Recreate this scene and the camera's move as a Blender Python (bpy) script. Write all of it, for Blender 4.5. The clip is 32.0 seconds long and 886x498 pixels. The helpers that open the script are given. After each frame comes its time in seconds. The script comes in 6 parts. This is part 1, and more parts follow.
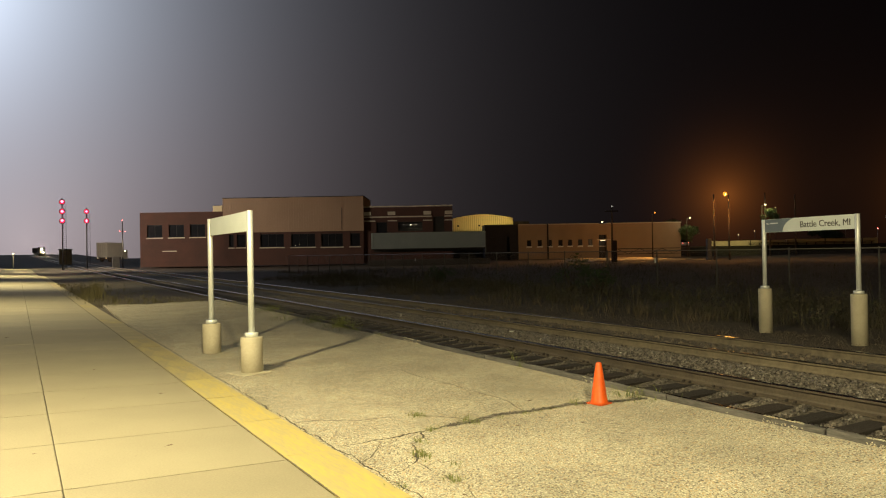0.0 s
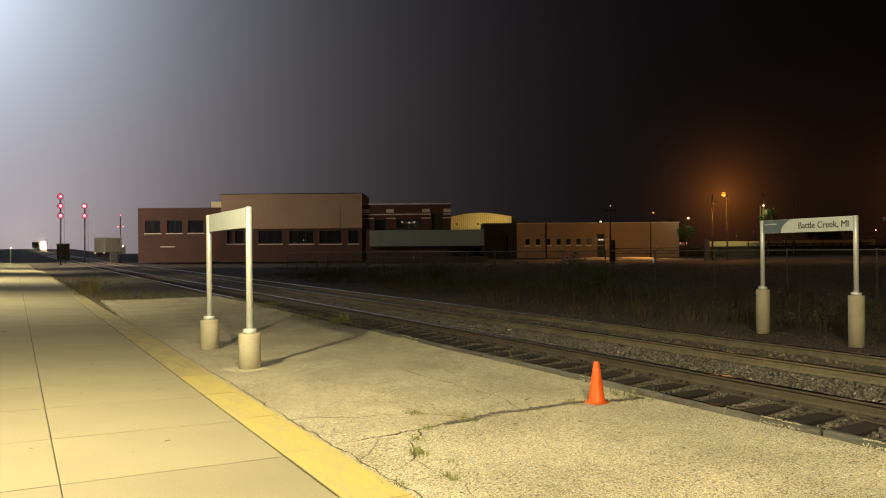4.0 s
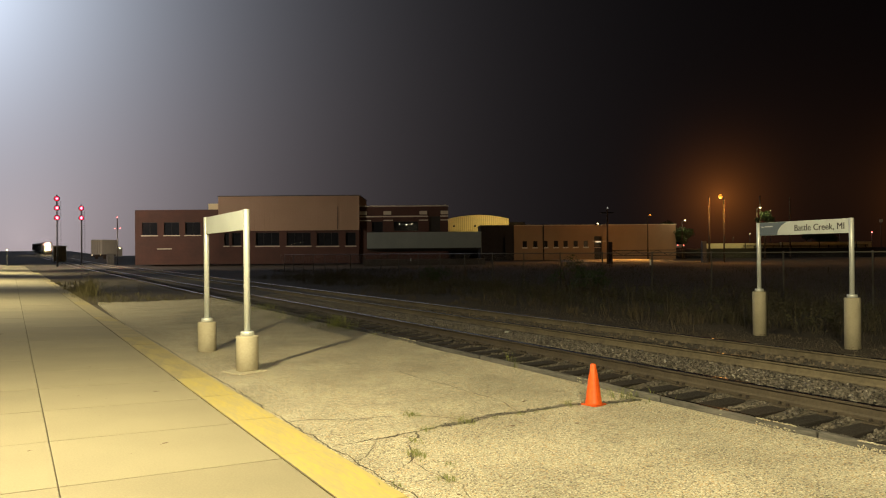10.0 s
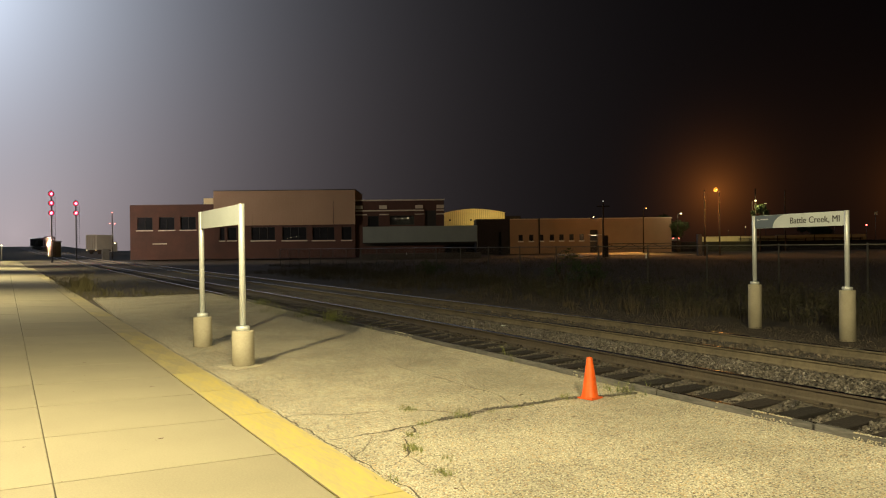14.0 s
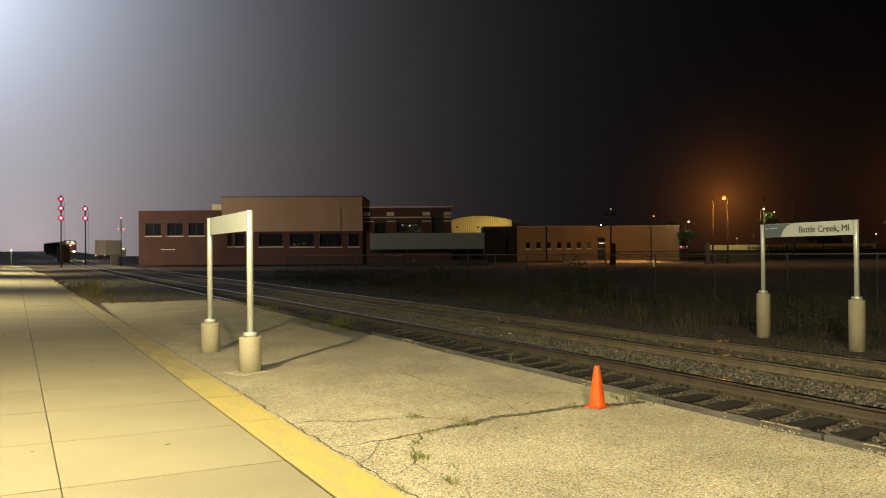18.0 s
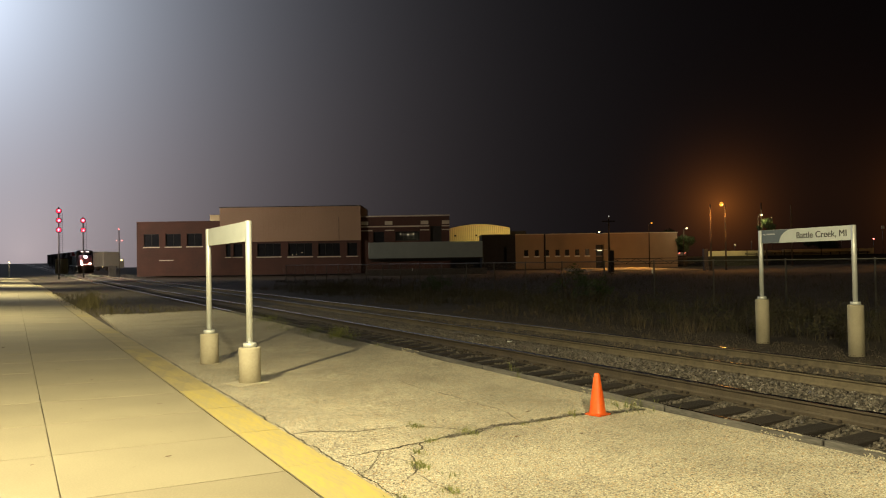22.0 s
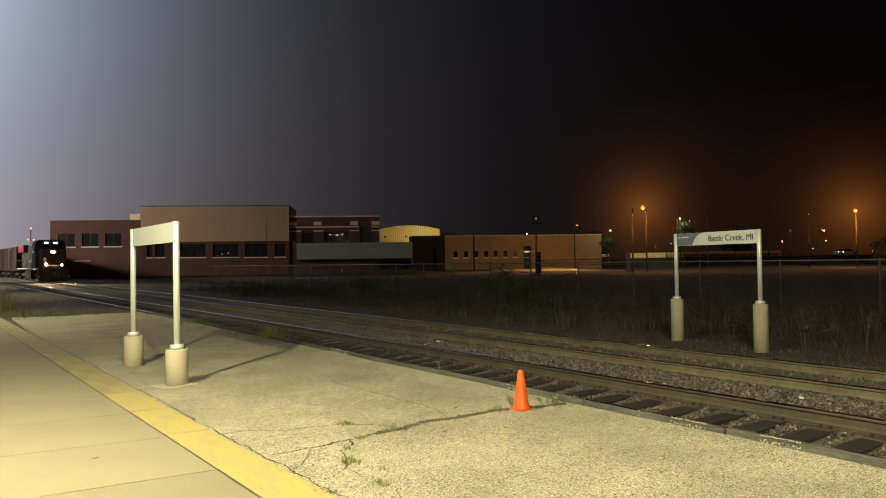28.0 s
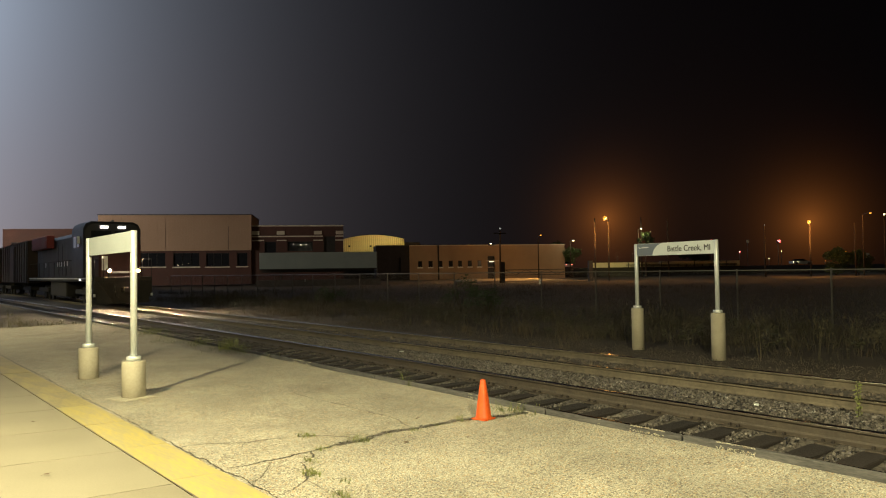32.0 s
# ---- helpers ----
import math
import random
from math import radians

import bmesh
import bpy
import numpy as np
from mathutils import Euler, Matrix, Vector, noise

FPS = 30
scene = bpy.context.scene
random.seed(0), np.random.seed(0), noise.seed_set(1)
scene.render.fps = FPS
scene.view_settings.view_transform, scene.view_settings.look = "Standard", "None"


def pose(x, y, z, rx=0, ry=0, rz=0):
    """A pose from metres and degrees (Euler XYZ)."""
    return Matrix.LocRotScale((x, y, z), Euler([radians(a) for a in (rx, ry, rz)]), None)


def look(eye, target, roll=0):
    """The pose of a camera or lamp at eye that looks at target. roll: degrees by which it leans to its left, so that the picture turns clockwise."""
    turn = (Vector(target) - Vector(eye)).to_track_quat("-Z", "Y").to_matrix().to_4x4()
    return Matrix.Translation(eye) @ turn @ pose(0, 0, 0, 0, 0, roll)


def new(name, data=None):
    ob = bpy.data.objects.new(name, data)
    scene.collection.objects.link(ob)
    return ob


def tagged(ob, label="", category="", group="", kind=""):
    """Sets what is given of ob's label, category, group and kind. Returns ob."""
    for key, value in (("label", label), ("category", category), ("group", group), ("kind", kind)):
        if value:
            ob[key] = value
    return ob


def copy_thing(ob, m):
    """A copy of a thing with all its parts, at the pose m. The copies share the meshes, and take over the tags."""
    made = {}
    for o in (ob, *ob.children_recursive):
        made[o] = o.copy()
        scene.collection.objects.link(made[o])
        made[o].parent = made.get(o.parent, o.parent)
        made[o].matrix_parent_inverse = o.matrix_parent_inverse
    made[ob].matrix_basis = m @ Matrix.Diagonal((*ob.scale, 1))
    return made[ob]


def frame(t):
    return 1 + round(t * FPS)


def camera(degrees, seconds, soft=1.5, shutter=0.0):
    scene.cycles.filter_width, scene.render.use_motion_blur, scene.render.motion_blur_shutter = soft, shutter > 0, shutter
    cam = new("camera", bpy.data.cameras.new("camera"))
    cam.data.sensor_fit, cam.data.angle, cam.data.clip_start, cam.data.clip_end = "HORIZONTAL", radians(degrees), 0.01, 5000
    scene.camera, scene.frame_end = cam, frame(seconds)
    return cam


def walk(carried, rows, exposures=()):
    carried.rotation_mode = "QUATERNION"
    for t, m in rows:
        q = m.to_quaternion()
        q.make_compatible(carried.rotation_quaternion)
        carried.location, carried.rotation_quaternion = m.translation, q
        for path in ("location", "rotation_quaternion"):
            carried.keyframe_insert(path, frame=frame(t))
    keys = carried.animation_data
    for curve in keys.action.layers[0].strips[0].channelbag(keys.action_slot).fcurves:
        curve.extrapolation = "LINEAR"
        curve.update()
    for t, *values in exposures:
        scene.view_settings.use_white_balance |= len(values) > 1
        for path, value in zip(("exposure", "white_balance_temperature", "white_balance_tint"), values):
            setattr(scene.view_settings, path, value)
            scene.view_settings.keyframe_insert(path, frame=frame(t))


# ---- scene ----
cam = camera(64.0, 32.0, soft=1.1)
PATH = [
    (0, (-0.299, 0.055, 1.708), (0.679, 1.799, 1.717), -1.0),
    (0.5, (-0.302, 0.054, 1.71), (0.676, 1.799, 1.72), -0.9),
    (1, (-0.307, 0.056, 1.713), (0.671, 1.8, 1.724), -0.8),
    (1.5, (-0.306, 0.047, 1.713), (0.671, 1.792, 1.724), -0.8),
    (2, (-0.309, 0.054, 1.713), (0.668, 1.799, 1.725), -0.7),
    (2.5, (-0.308, 0.058, 1.712), (0.67, 1.803, 1.722), -0.6),
    (3, (-0.309, 0.051, 1.714), (0.67, 1.794, 1.722), -0.5),
    (3.5, (-0.308, 0.058, 1.709), (0.674, 1.8, 1.714), -0.5),
    (5.5, (-0.308, 0.047, 1.711), (0.675, 1.789, 1.713), -0.5),
    (6, (-0.308, 0.048, 1.709), (0.673, 1.791, 1.713), -0.6),
    (6.5, (-0.31, 0.045, 1.712), (0.67, 1.789, 1.717), -0.5),
    (7, (-0.313, 0.047, 1.713), (0.666, 1.791, 1.719), -0.6),
    (7.5, (-0.317, 0.047, 1.714), (0.662, 1.791, 1.72), -0.5),
    (8, (-0.316, 0.048, 1.713), (0.663, 1.792, 1.719), -0.6),
    (8.5, (-0.316, 0.043, 1.714), (0.664, 1.786, 1.721), -0.5),
    (9, (-0.315, 0.038, 1.713), (0.667, 1.78, 1.721), -0.5),
    (9.5, (-0.32, 0.034, 1.718), (0.667, 1.774, 1.726), -0.6),
    (10, (-0.32, 0.036, 1.714), (0.669, 1.774, 1.723), -0.5),
    (10.5, (-0.323, 0.044, 1.714), (0.67, 1.78, 1.721), -0.4),
    (11, (-0.324, 0.044, 1.713), (0.671, 1.779, 1.718), -0.4),
    (11.5, (-0.321, 0.056, 1.711), (0.676, 1.789, 1.713), -0.4),
    (12, (-0.317, 0.051, 1.711), (0.682, 1.784, 1.71), -0.5),
    (12.5, (-0.311, 0.051, 1.712), (0.687, 1.784, 1.709), -0.5),
    (13, (-0.31, 0.053, 1.714), (0.688, 1.786, 1.709), -0.6),
    (13.5, (-0.309, 0.049, 1.715), (0.689, 1.782, 1.709), -0.6),
    (14, (-0.309, 0.054, 1.713), (0.69, 1.787, 1.705), -0.7),
    (14.5, (-0.307, 0.056, 1.712), (0.692, 1.789, 1.701), -0.7),
    (16.5, (-0.305, 0.047, 1.712), (0.694, 1.78, 1.706), -0.5),
    (17, (-0.311, 0.045, 1.716), (0.683, 1.78, 1.717), -0.4),
    (17.5, (-0.313, 0.051, 1.716), (0.676, 1.79, 1.722), -0.4),
    (18, (-0.316, 0.051, 1.718), (0.666, 1.794, 1.73), -0.4),
    (18.5, (-0.318, 0.047, 1.717), (0.658, 1.793, 1.736), -0.5),
    (19, (-0.323, 0.047, 1.721), (0.65, 1.794, 1.748), -0.5),
    (19.5, (-0.328, 0.048, 1.718), (0.645, 1.795, 1.751), -0.7),
    (20, (-0.332, 0.045, 1.72), (0.641, 1.792, 1.758), -0.7),
    (20.5, (-0.331, 0.04, 1.717), (0.641, 1.788, 1.757), -0.8),
    (21, (-0.337, 0.029, 1.724), (0.636, 1.776, 1.764), -0.9),
    (21.5, (-0.328, 0.049, 1.717), (0.649, 1.794, 1.755), -0.8),
    (22, (-0.328, 0.043, 1.722), (0.658, 1.783, 1.758), -0.9),
    (22.5, (-0.326, 0.045, 1.722), (0.675, 1.776, 1.757), -0.8),
    (23, (-0.336, 0.05, 1.718), (0.687, 1.768, 1.753), -0.9),
    (23.5, (-0.35, 0.044, 1.715), (0.694, 1.75, 1.753), -1.0),
    (24, (-0.345, -0.004, 1.716), (0.722, 1.687, 1.759), -1.2),
    (24.5, (-0.325, -0.112, 1.727), (0.758, 1.568, 1.773), -1.2),
    (25, (-0.338, -0.186, 1.729), (0.763, 1.483, 1.777), -1.1),
    (25.5, (-0.388, -0.185, 1.729), (0.734, 1.47, 1.779), -1.0),
    (27.5, (-0.45, -0.171, 1.721), (0.704, 1.462, 1.763), -0.9),
    (28, (-0.454, -0.161, 1.727), (0.699, 1.473, 1.763), -0.8),
    (28.5, (-0.457, -0.175, 1.727), (0.696, 1.459, 1.761), -0.9),
    (29, (-0.459, -0.167, 1.729), (0.699, 1.462, 1.762), -0.9),
    (29.5, (-0.463, -0.181, 1.73), (0.702, 1.444, 1.765), -0.9),
    (30, (-0.46, -0.185, 1.728), (0.717, 1.432, 1.768), -0.8),
    (30.5, (-0.455, -0.187, 1.724), (0.736, 1.419, 1.769), -0.8),
    (31, (-0.447, -0.187, 1.73), (0.759, 1.408, 1.78), -0.8),
    (31.5, (-0.444, -0.178, 1.729), (0.777, 1.405, 1.786), -0.7),
    (32, (-0.443, -0.187, 1.729), (0.79, 1.387, 1.791), -0.8),
]
walk(cam, [(t, look(eye, target, roll)) for t, eye, target, roll in PATH],
     exposures=[(0.0, 0.0, 6500, 10), (25.0, 0.0, 6500, 10), (28.0, 0.06, 6050, 7), (32.0, 0.10, 6050, 7)])

# ---- light: a night sky with painted glare, platform lamps, sodium street lamps, added spots ----
world = bpy.data.worlds.new("night_sky")
world.use_nodes = True
scene.world = world
_n, _l = world.node_tree.nodes, world.node_tree.links
_n.clear()


def painted_sky_glow(source, centre, fall, colour, size):
    """A soft round glow painted into the sky for glare, that fades with the angle from its centre."""
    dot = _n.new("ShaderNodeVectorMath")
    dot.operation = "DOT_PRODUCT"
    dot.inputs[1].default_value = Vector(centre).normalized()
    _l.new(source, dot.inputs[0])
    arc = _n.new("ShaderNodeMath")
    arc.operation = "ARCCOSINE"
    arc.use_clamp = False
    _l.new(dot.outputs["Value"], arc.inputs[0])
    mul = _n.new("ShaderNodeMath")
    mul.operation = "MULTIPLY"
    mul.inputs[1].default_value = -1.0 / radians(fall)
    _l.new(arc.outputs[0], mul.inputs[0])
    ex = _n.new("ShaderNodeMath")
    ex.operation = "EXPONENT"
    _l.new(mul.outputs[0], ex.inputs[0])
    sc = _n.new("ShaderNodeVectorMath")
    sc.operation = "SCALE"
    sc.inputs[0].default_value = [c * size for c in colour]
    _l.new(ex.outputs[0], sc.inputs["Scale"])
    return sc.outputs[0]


_tc = _n.new("ShaderNodeTexCoord")
_nm = _n.new("ShaderNodeVectorMath")
_nm.operation = "NORMALIZE"
_l.new(_tc.outputs["Generated"], _nm.inputs[0])
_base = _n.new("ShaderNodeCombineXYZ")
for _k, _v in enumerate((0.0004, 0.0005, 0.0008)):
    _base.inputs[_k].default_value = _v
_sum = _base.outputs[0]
# lobes stand in for platform lamp glare, horizon haze and two street lamp halos
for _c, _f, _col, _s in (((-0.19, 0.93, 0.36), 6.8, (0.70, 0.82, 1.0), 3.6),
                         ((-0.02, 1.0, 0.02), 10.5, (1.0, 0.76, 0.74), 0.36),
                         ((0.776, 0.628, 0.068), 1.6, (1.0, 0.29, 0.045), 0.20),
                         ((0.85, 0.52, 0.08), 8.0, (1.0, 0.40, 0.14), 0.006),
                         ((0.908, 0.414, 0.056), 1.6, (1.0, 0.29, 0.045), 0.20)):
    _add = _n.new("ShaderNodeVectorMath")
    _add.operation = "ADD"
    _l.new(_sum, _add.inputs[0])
    _l.new(painted_sky_glow(_nm.outputs[0], _c, _f, _col, _s), _add.inputs[1])
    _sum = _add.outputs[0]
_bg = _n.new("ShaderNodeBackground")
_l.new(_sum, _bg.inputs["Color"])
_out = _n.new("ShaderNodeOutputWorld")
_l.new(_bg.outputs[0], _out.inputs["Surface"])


def lamp(kind, name, at, watts, colour, radius=0.15, target=None, angle=120, blend=0.4):
    data = bpy.data.lights.new(name, kind)
    data.energy, data.color, data.shadow_soft_size = watts, colour, radius
    ob = new(name, data)
    if kind == "SPOT":
        data.spot_size, data.spot_blend = radians(angle), blend
        ob.matrix_basis = look(at, target or (at[0], at[1] + 0.01, 0))
    else:
        ob.location = at
    return ob


WARM = (1.0, 0.835, 0.45)
PLATFORM_LAMPS = ((-1.62, 6.63, 4.9), (0.1, -2.6, 5.6))
lamp("POINT", "platform_lamp_light", PLATFORM_LAMPS[0], 3250, WARM, 0.05)
# second lamp added out of view behind the eye, to brighten the near asphalt
lamp("POINT", "platform_lamp_light", PLATFORM_LAMPS[1], 6500, WARM, 0.10)
# unseen spots with no fixtures, hung for the pools of light on the walk
for _y, _w, _a in ((28.0, 3400, 142), (52.0, 5000, 138), (80.0, 5000, 136), (107.0, 5000, 136), (134.0, 5000, 136)):
    lamp("SPOT", "walk_pool_light", (-3.6, _y, 6.0), _w, WARM, 0.10, (-2.6, _y, 0), _a, 0.6)
# added spot beyond the platform, no fixture, to brighten the works across the tracks
lamp("SPOT", "works_fill_light", (-22.0, 118.0, 13.0), 85000, (1.0, 0.80, 0.58), 2.0, (20.0, 118.0, 7.0), 75, 0.6)

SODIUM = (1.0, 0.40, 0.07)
# added sodium spot south of the yard, unseen, to brighten low building and lot
lamp("SPOT", "street_or_fill_light", (72.0, 6.0, 12.0), 48000, (1.0, 0.58, 0.27), 1.6, (94.0, 107.0, 3.5), 27, 0.35)


# ---- materials ----
def tex(nt, kind, scale, **kw):
    nd = nt.nodes.new(kind)
    nd.inputs["Scale"].default_value = scale
    for k, v in kw.items():
        nd.inputs[k].default_value = v
    return nd


def surface(name, colours, rough=0.8, metal=0.0, fine=40.0, broad=1.5, bump=0.3, depth=0.01, vary=0.0, stretch=(1, 1, 1), spread=0.35, island=0.0):
    """A grained surface: a broad mottling over a fine grain, with relief; colours are (dark, light)."""
    m = bpy.data.materials.new(name)
    m.use_nodes = True
    nt = m.node_tree
    bsdf = nt.nodes["Principled BSDF"]
    tc = nt.nodes.new("ShaderNodeTexCoord")
    mp = nt.nodes.new("ShaderNodeMapping")
    mp.inputs["Scale"].default_value = stretch
    nt.links.new(tc.outputs["Object"], mp.inputs["Vector"])
    n1 = tex(nt, "ShaderNodeTexNoise", fine, Detail=4.0, Roughness=0.65)
    n2 = tex(nt, "ShaderNodeTexNoise", broad, Detail=3.0, Roughness=0.55)
    for n in (n1, n2):
        nt.links.new(mp.outputs["Vector"], n.inputs["Vector"])
    mix = nt.nodes.new("ShaderNodeMath")
    mix.operation = "MULTIPLY_ADD"
    nt.links.new(n1.outputs["Fac"], mix.inputs[0])
    mix.inputs[1].default_value = 0.5
    half = nt.nodes.new("ShaderNodeMath")
    half.operation = "MULTIPLY"
    half.inputs[1].default_value = 0.5
    nt.links.new(n2.outputs["Fac"], half.inputs[0])
    nt.links.new(half.outputs[0], mix.inputs[2])
    fac = mix.outputs[0]
    if vary or island:
        oi = nt.nodes.new("ShaderNodeObjectInfo" if vary else "ShaderNodeNewGeometry")
        mr = nt.nodes.new("ShaderNodeMapRange")
        mr.inputs["To Min"].default_value, mr.inputs["To Max"].default_value = -(vary or island), vary or island
        nt.links.new(oi.outputs["Random" if vary else "Random Per Island"], mr.inputs["Value"])
        ad = nt.nodes.new("ShaderNodeMath")
        nt.links.new(fac, ad.inputs[0])
        nt.links.new(mr.outputs[0], ad.inputs[1])
        fac = ad.outputs[0]
    ramp = nt.nodes.new("ShaderNodeValToRGB")
    ramp.color_ramp.elements[0].position, ramp.color_ramp.elements[1].position = 0.5 - spread / 2, 0.5 + spread / 2
    ramp.color_ramp.elements[0].color, ramp.color_ramp.elements[1].color = (*colours[0], 1), (*colours[1], 1)
    nt.links.new(fac, ramp.inputs["Fac"])
    nt.links.new(ramp.outputs["Color"], bsdf.inputs["Base Color"])
    rr = nt.nodes.new("ShaderNodeMapRange")
    rr.inputs["To Min"].default_value, rr.inputs["To Max"].default_value = max(0.03, rough - 0.12), min(1, rough + 0.12)
    nt.links.new(n2.outputs["Fac"], rr.inputs["Value"])
    nt.links.new(rr.outputs[0], bsdf.inputs["Roughness"])
    bsdf.inputs["Metallic"].default_value = metal
    if bump:
        bp = nt.nodes.new("ShaderNodeBump")
        bp.inputs["Strength"].default_value, bp.inputs["Distance"].default_value = bump, depth
        nt.links.new(n1.outputs["Fac"], bp.inputs["Height"])
        nt.links.new(bp.outputs["Normal"], bsdf.inputs["Normal"])
    return m


def glow(name, colour, strength):
    m = bpy.data.materials.new(name)
    m.use_nodes = True
    b = m.node_tree.nodes["Principled BSDF"]
    b.inputs["Base Color"].default_value = (0.02, 0.02, 0.02, 1)
    b.inputs["Specular IOR Level"].default_value = 0.0
    b.inputs["Emission Color"].default_value = (*colour, 1)
    b.inputs["Emission Strength"].default_value = strength
    return m


def aggregate(name, dark, light, tar, cell, patch, tints=()):
    """Worn asphalt: pale stones of several tints in dark binder, with broad stains."""
    m = bpy.data.materials.new(name)
    m.use_nodes = True
    nt = m.node_tree
    bsdf = nt.nodes["Principled BSDF"]
    tc = nt.nodes.new("ShaderNodeTexCoord")
    vo = tex(nt, "ShaderNodeTexVoronoi", cell)
    nt.links.new(tc.outputs["Object"], vo.inputs["Vector"])
    sep = nt.nodes.new("ShaderNodeSeparateColor")
    nt.links.new(vo.outputs["Color"], sep.inputs["Color"])
    ramp = nt.nodes.new("ShaderNodeValToRGB")
    ramp.color_ramp.elements[0].color, ramp.color_ramp.elements[1].color = (*dark, 1), (*light, 1)
    for at, share in ((0.05, 0.2), (0.13, 0.52), (0.60, 0.68)):
        e = ramp.color_ramp.elements.new(at)
        e.color = (*[(1 - share) * a + share * b for a, b in zip(dark, light)], 1)
    nt.links.new(sep.outputs["Red"], ramp.inputs["Fac"])
    gap = nt.nodes.new("ShaderNodeMapRange")
    gap.inputs["From Min"].default_value, gap.inputs["From Max"].default_value = 0.55, 0.9
    nt.links.new(vo.outputs["Distance"], gap.inputs["Value"])
    mx = nt.nodes.new("ShaderNodeMix")
    mx.data_type = "RGBA"
    nt.links.new(gap.outputs[0], mx.inputs["Factor"])
    nt.links.new(ramp.outputs["Color"], mx.inputs["A"])
    mx.inputs["B"].default_value = (*tar, 1)
    stone = mx.outputs["Result"]
    for channel, least, tint in tints:
        pick = nt.nodes.new("ShaderNodeMath")
        pick.operation = "GREATER_THAN"
        pick.inputs[1].default_value = least
        nt.links.new(sep.outputs[channel], pick.inputs[0])
        mt = nt.nodes.new("ShaderNodeMix")
        mt.data_type = "RGBA"
        nt.links.new(pick.outputs[0], mt.inputs["Factor"])
        nt.links.new(stone, mt.inputs["A"])
        mt.inputs["B"].default_value = (*tint, 1)
        stone = mt.outputs["Result"]
    n2 = tex(nt, "ShaderNodeTexNoise", patch, Detail=5.0, Roughness=0.6)
    nt.links.new(tc.outputs["Object"], n2.inputs["Vector"])
    mr = nt.nodes.new("ShaderNodeMapRange")
    mr.inputs["From Min"].default_value, mr.inputs["From Max"].default_value = 0.3, 0.7
    mr.inputs["To Min"].default_value, mr.inputs["To Max"].default_value = 0.72, 1.1
    nt.links.new(n2.outputs["Fac"], mr.inputs["Value"])
    sc = nt.nodes.new("ShaderNodeVectorMath")
    sc.operation = "SCALE"
    nt.links.new(stone, sc.inputs[0])
    nt.links.new(mr.outputs[0], sc.inputs["Scale"])
    nt.links.new(sc.outputs[0], bsdf.inputs["Base Color"])
    bsdf.inputs["Roughness"].default_value = 0.9
    bp = nt.nodes.new("ShaderNodeBump")
    bp.invert = True
    bp.inputs["Strength"].default_value, bp.inputs["Distance"].default_value = 0.6, 0.006
    nt.links.new(vo.outputs["Distance"], bp.inputs["Height"])
    nt.links.new(bp.outputs["Normal"], bsdf.inputs["Normal"])
    return m


ASPHALT = aggregate("worn_asphalt", (0.075, 0.07, 0.055), (0.575, 0.548, 0.430), (0.085, 0.08, 0.062), 92.0, 0.9,
                    (("Green", 0.87, (0.42, 0.30, 0.16)), ("Blue", 0.93, (0.13, 0.12, 0.10)), ("Green", 0.965, (0.66, 0.63, 0.52))))
EARTH = surface("dry_earth", ((0.028, 0.022, 0.016), (0.095, 0.076, 0.054)), 0.95, fine=18, broad=0.5, bump=0.6, depth=0.03)
CONCRETE = surface("pale_concrete", ((0.203, 0.184, 0.127), (0.272, 0.248, 0.173)), 0.85, fine=60, broad=0.9, bump=0.15, depth=0.004, vary=0.06)
YELLOW = surface("worn_yellow_paint", ((0.325, 0.287, 0.140), (0.425, 0.348, 0.098)), 0.75, fine=9, broad=2.2, bump=0.25, depth=0.003, spread=0.20, stretch=(4.5, 0.7, 1))
CURB = surface("bare_curb_concrete", ((0.20, 0.178, 0.115), (0.37, 0.325, 0.19)), 0.85, fine=40, broad=2.0, bump=0.2, depth=0.004)
FADEDYELLOW = surface("faded_yellow_paint", ((0.22, 0.195, 0.118), (0.38, 0.318, 0.125)), 0.8, fine=9, broad=1.6, bump=0.25, depth=0.003, spread=0.24, stretch=(4.0, 0.6, 1))
CAST = surface("cast_concrete", ((0.315, 0.29, 0.215), (0.43, 0.40, 0.31)), 0.85, fine=35, broad=3.0, bump=0.2, depth=0.004)
CRACK = surface("crack_dirt", ((0.03, 0.027, 0.02), (0.10, 0.09, 0.065)), 1.0, fine=60, broad=8, bump=0.5)
CRACKDUST = surface("hairline_crack_dust", ((0.07, 0.062, 0.046), (0.20, 0.18, 0.135)), 1.0, fine=60, broad=8, bump=0.5)
LITTER = surface("dead_leaf", ((0.035, 0.022, 0.012), (0.13, 0.075, 0.035)), 0.9, fine=30, broad=3, bump=0)
TIMBER = surface("weathered_timber", ((0.010, 0.010, 0.011), (0.115, 0.112, 0.108)), 0.95, fine=14, broad=2.2, bump=0.6, depth=0.008, vary=0.1, stretch=(6, 0.7, 6))
SPIKE = surface("dark_spike", ((0.008, 0.006, 0.005), (0.03, 0.022, 0.016)), 0.8, fine=60, broad=9)
TIE = surface("creosoted_tie", ((0.006, 0.0045, 0.004), (0.019, 0.0135, 0.0105)), 0.85, fine=16, broad=2.0, bump=0.7, depth=0.01, vary=0.12, stretch=(0.8, 5, 5))
RUST = surface("rusty_rail_steel", ((0.030, 0.024, 0.018), (0.078, 0.064, 0.046)), 0.75, 0.1, fine=30, broad=3, bump=0.25, depth=0.003)
DUSTYRAIL = surface("dusty_rail_steel", ((0.055, 0.046, 0.033), (0.145, 0.123, 0.085)), 0.85, 0.0, fine=12, broad=2, bump=0.25, depth=0.003)
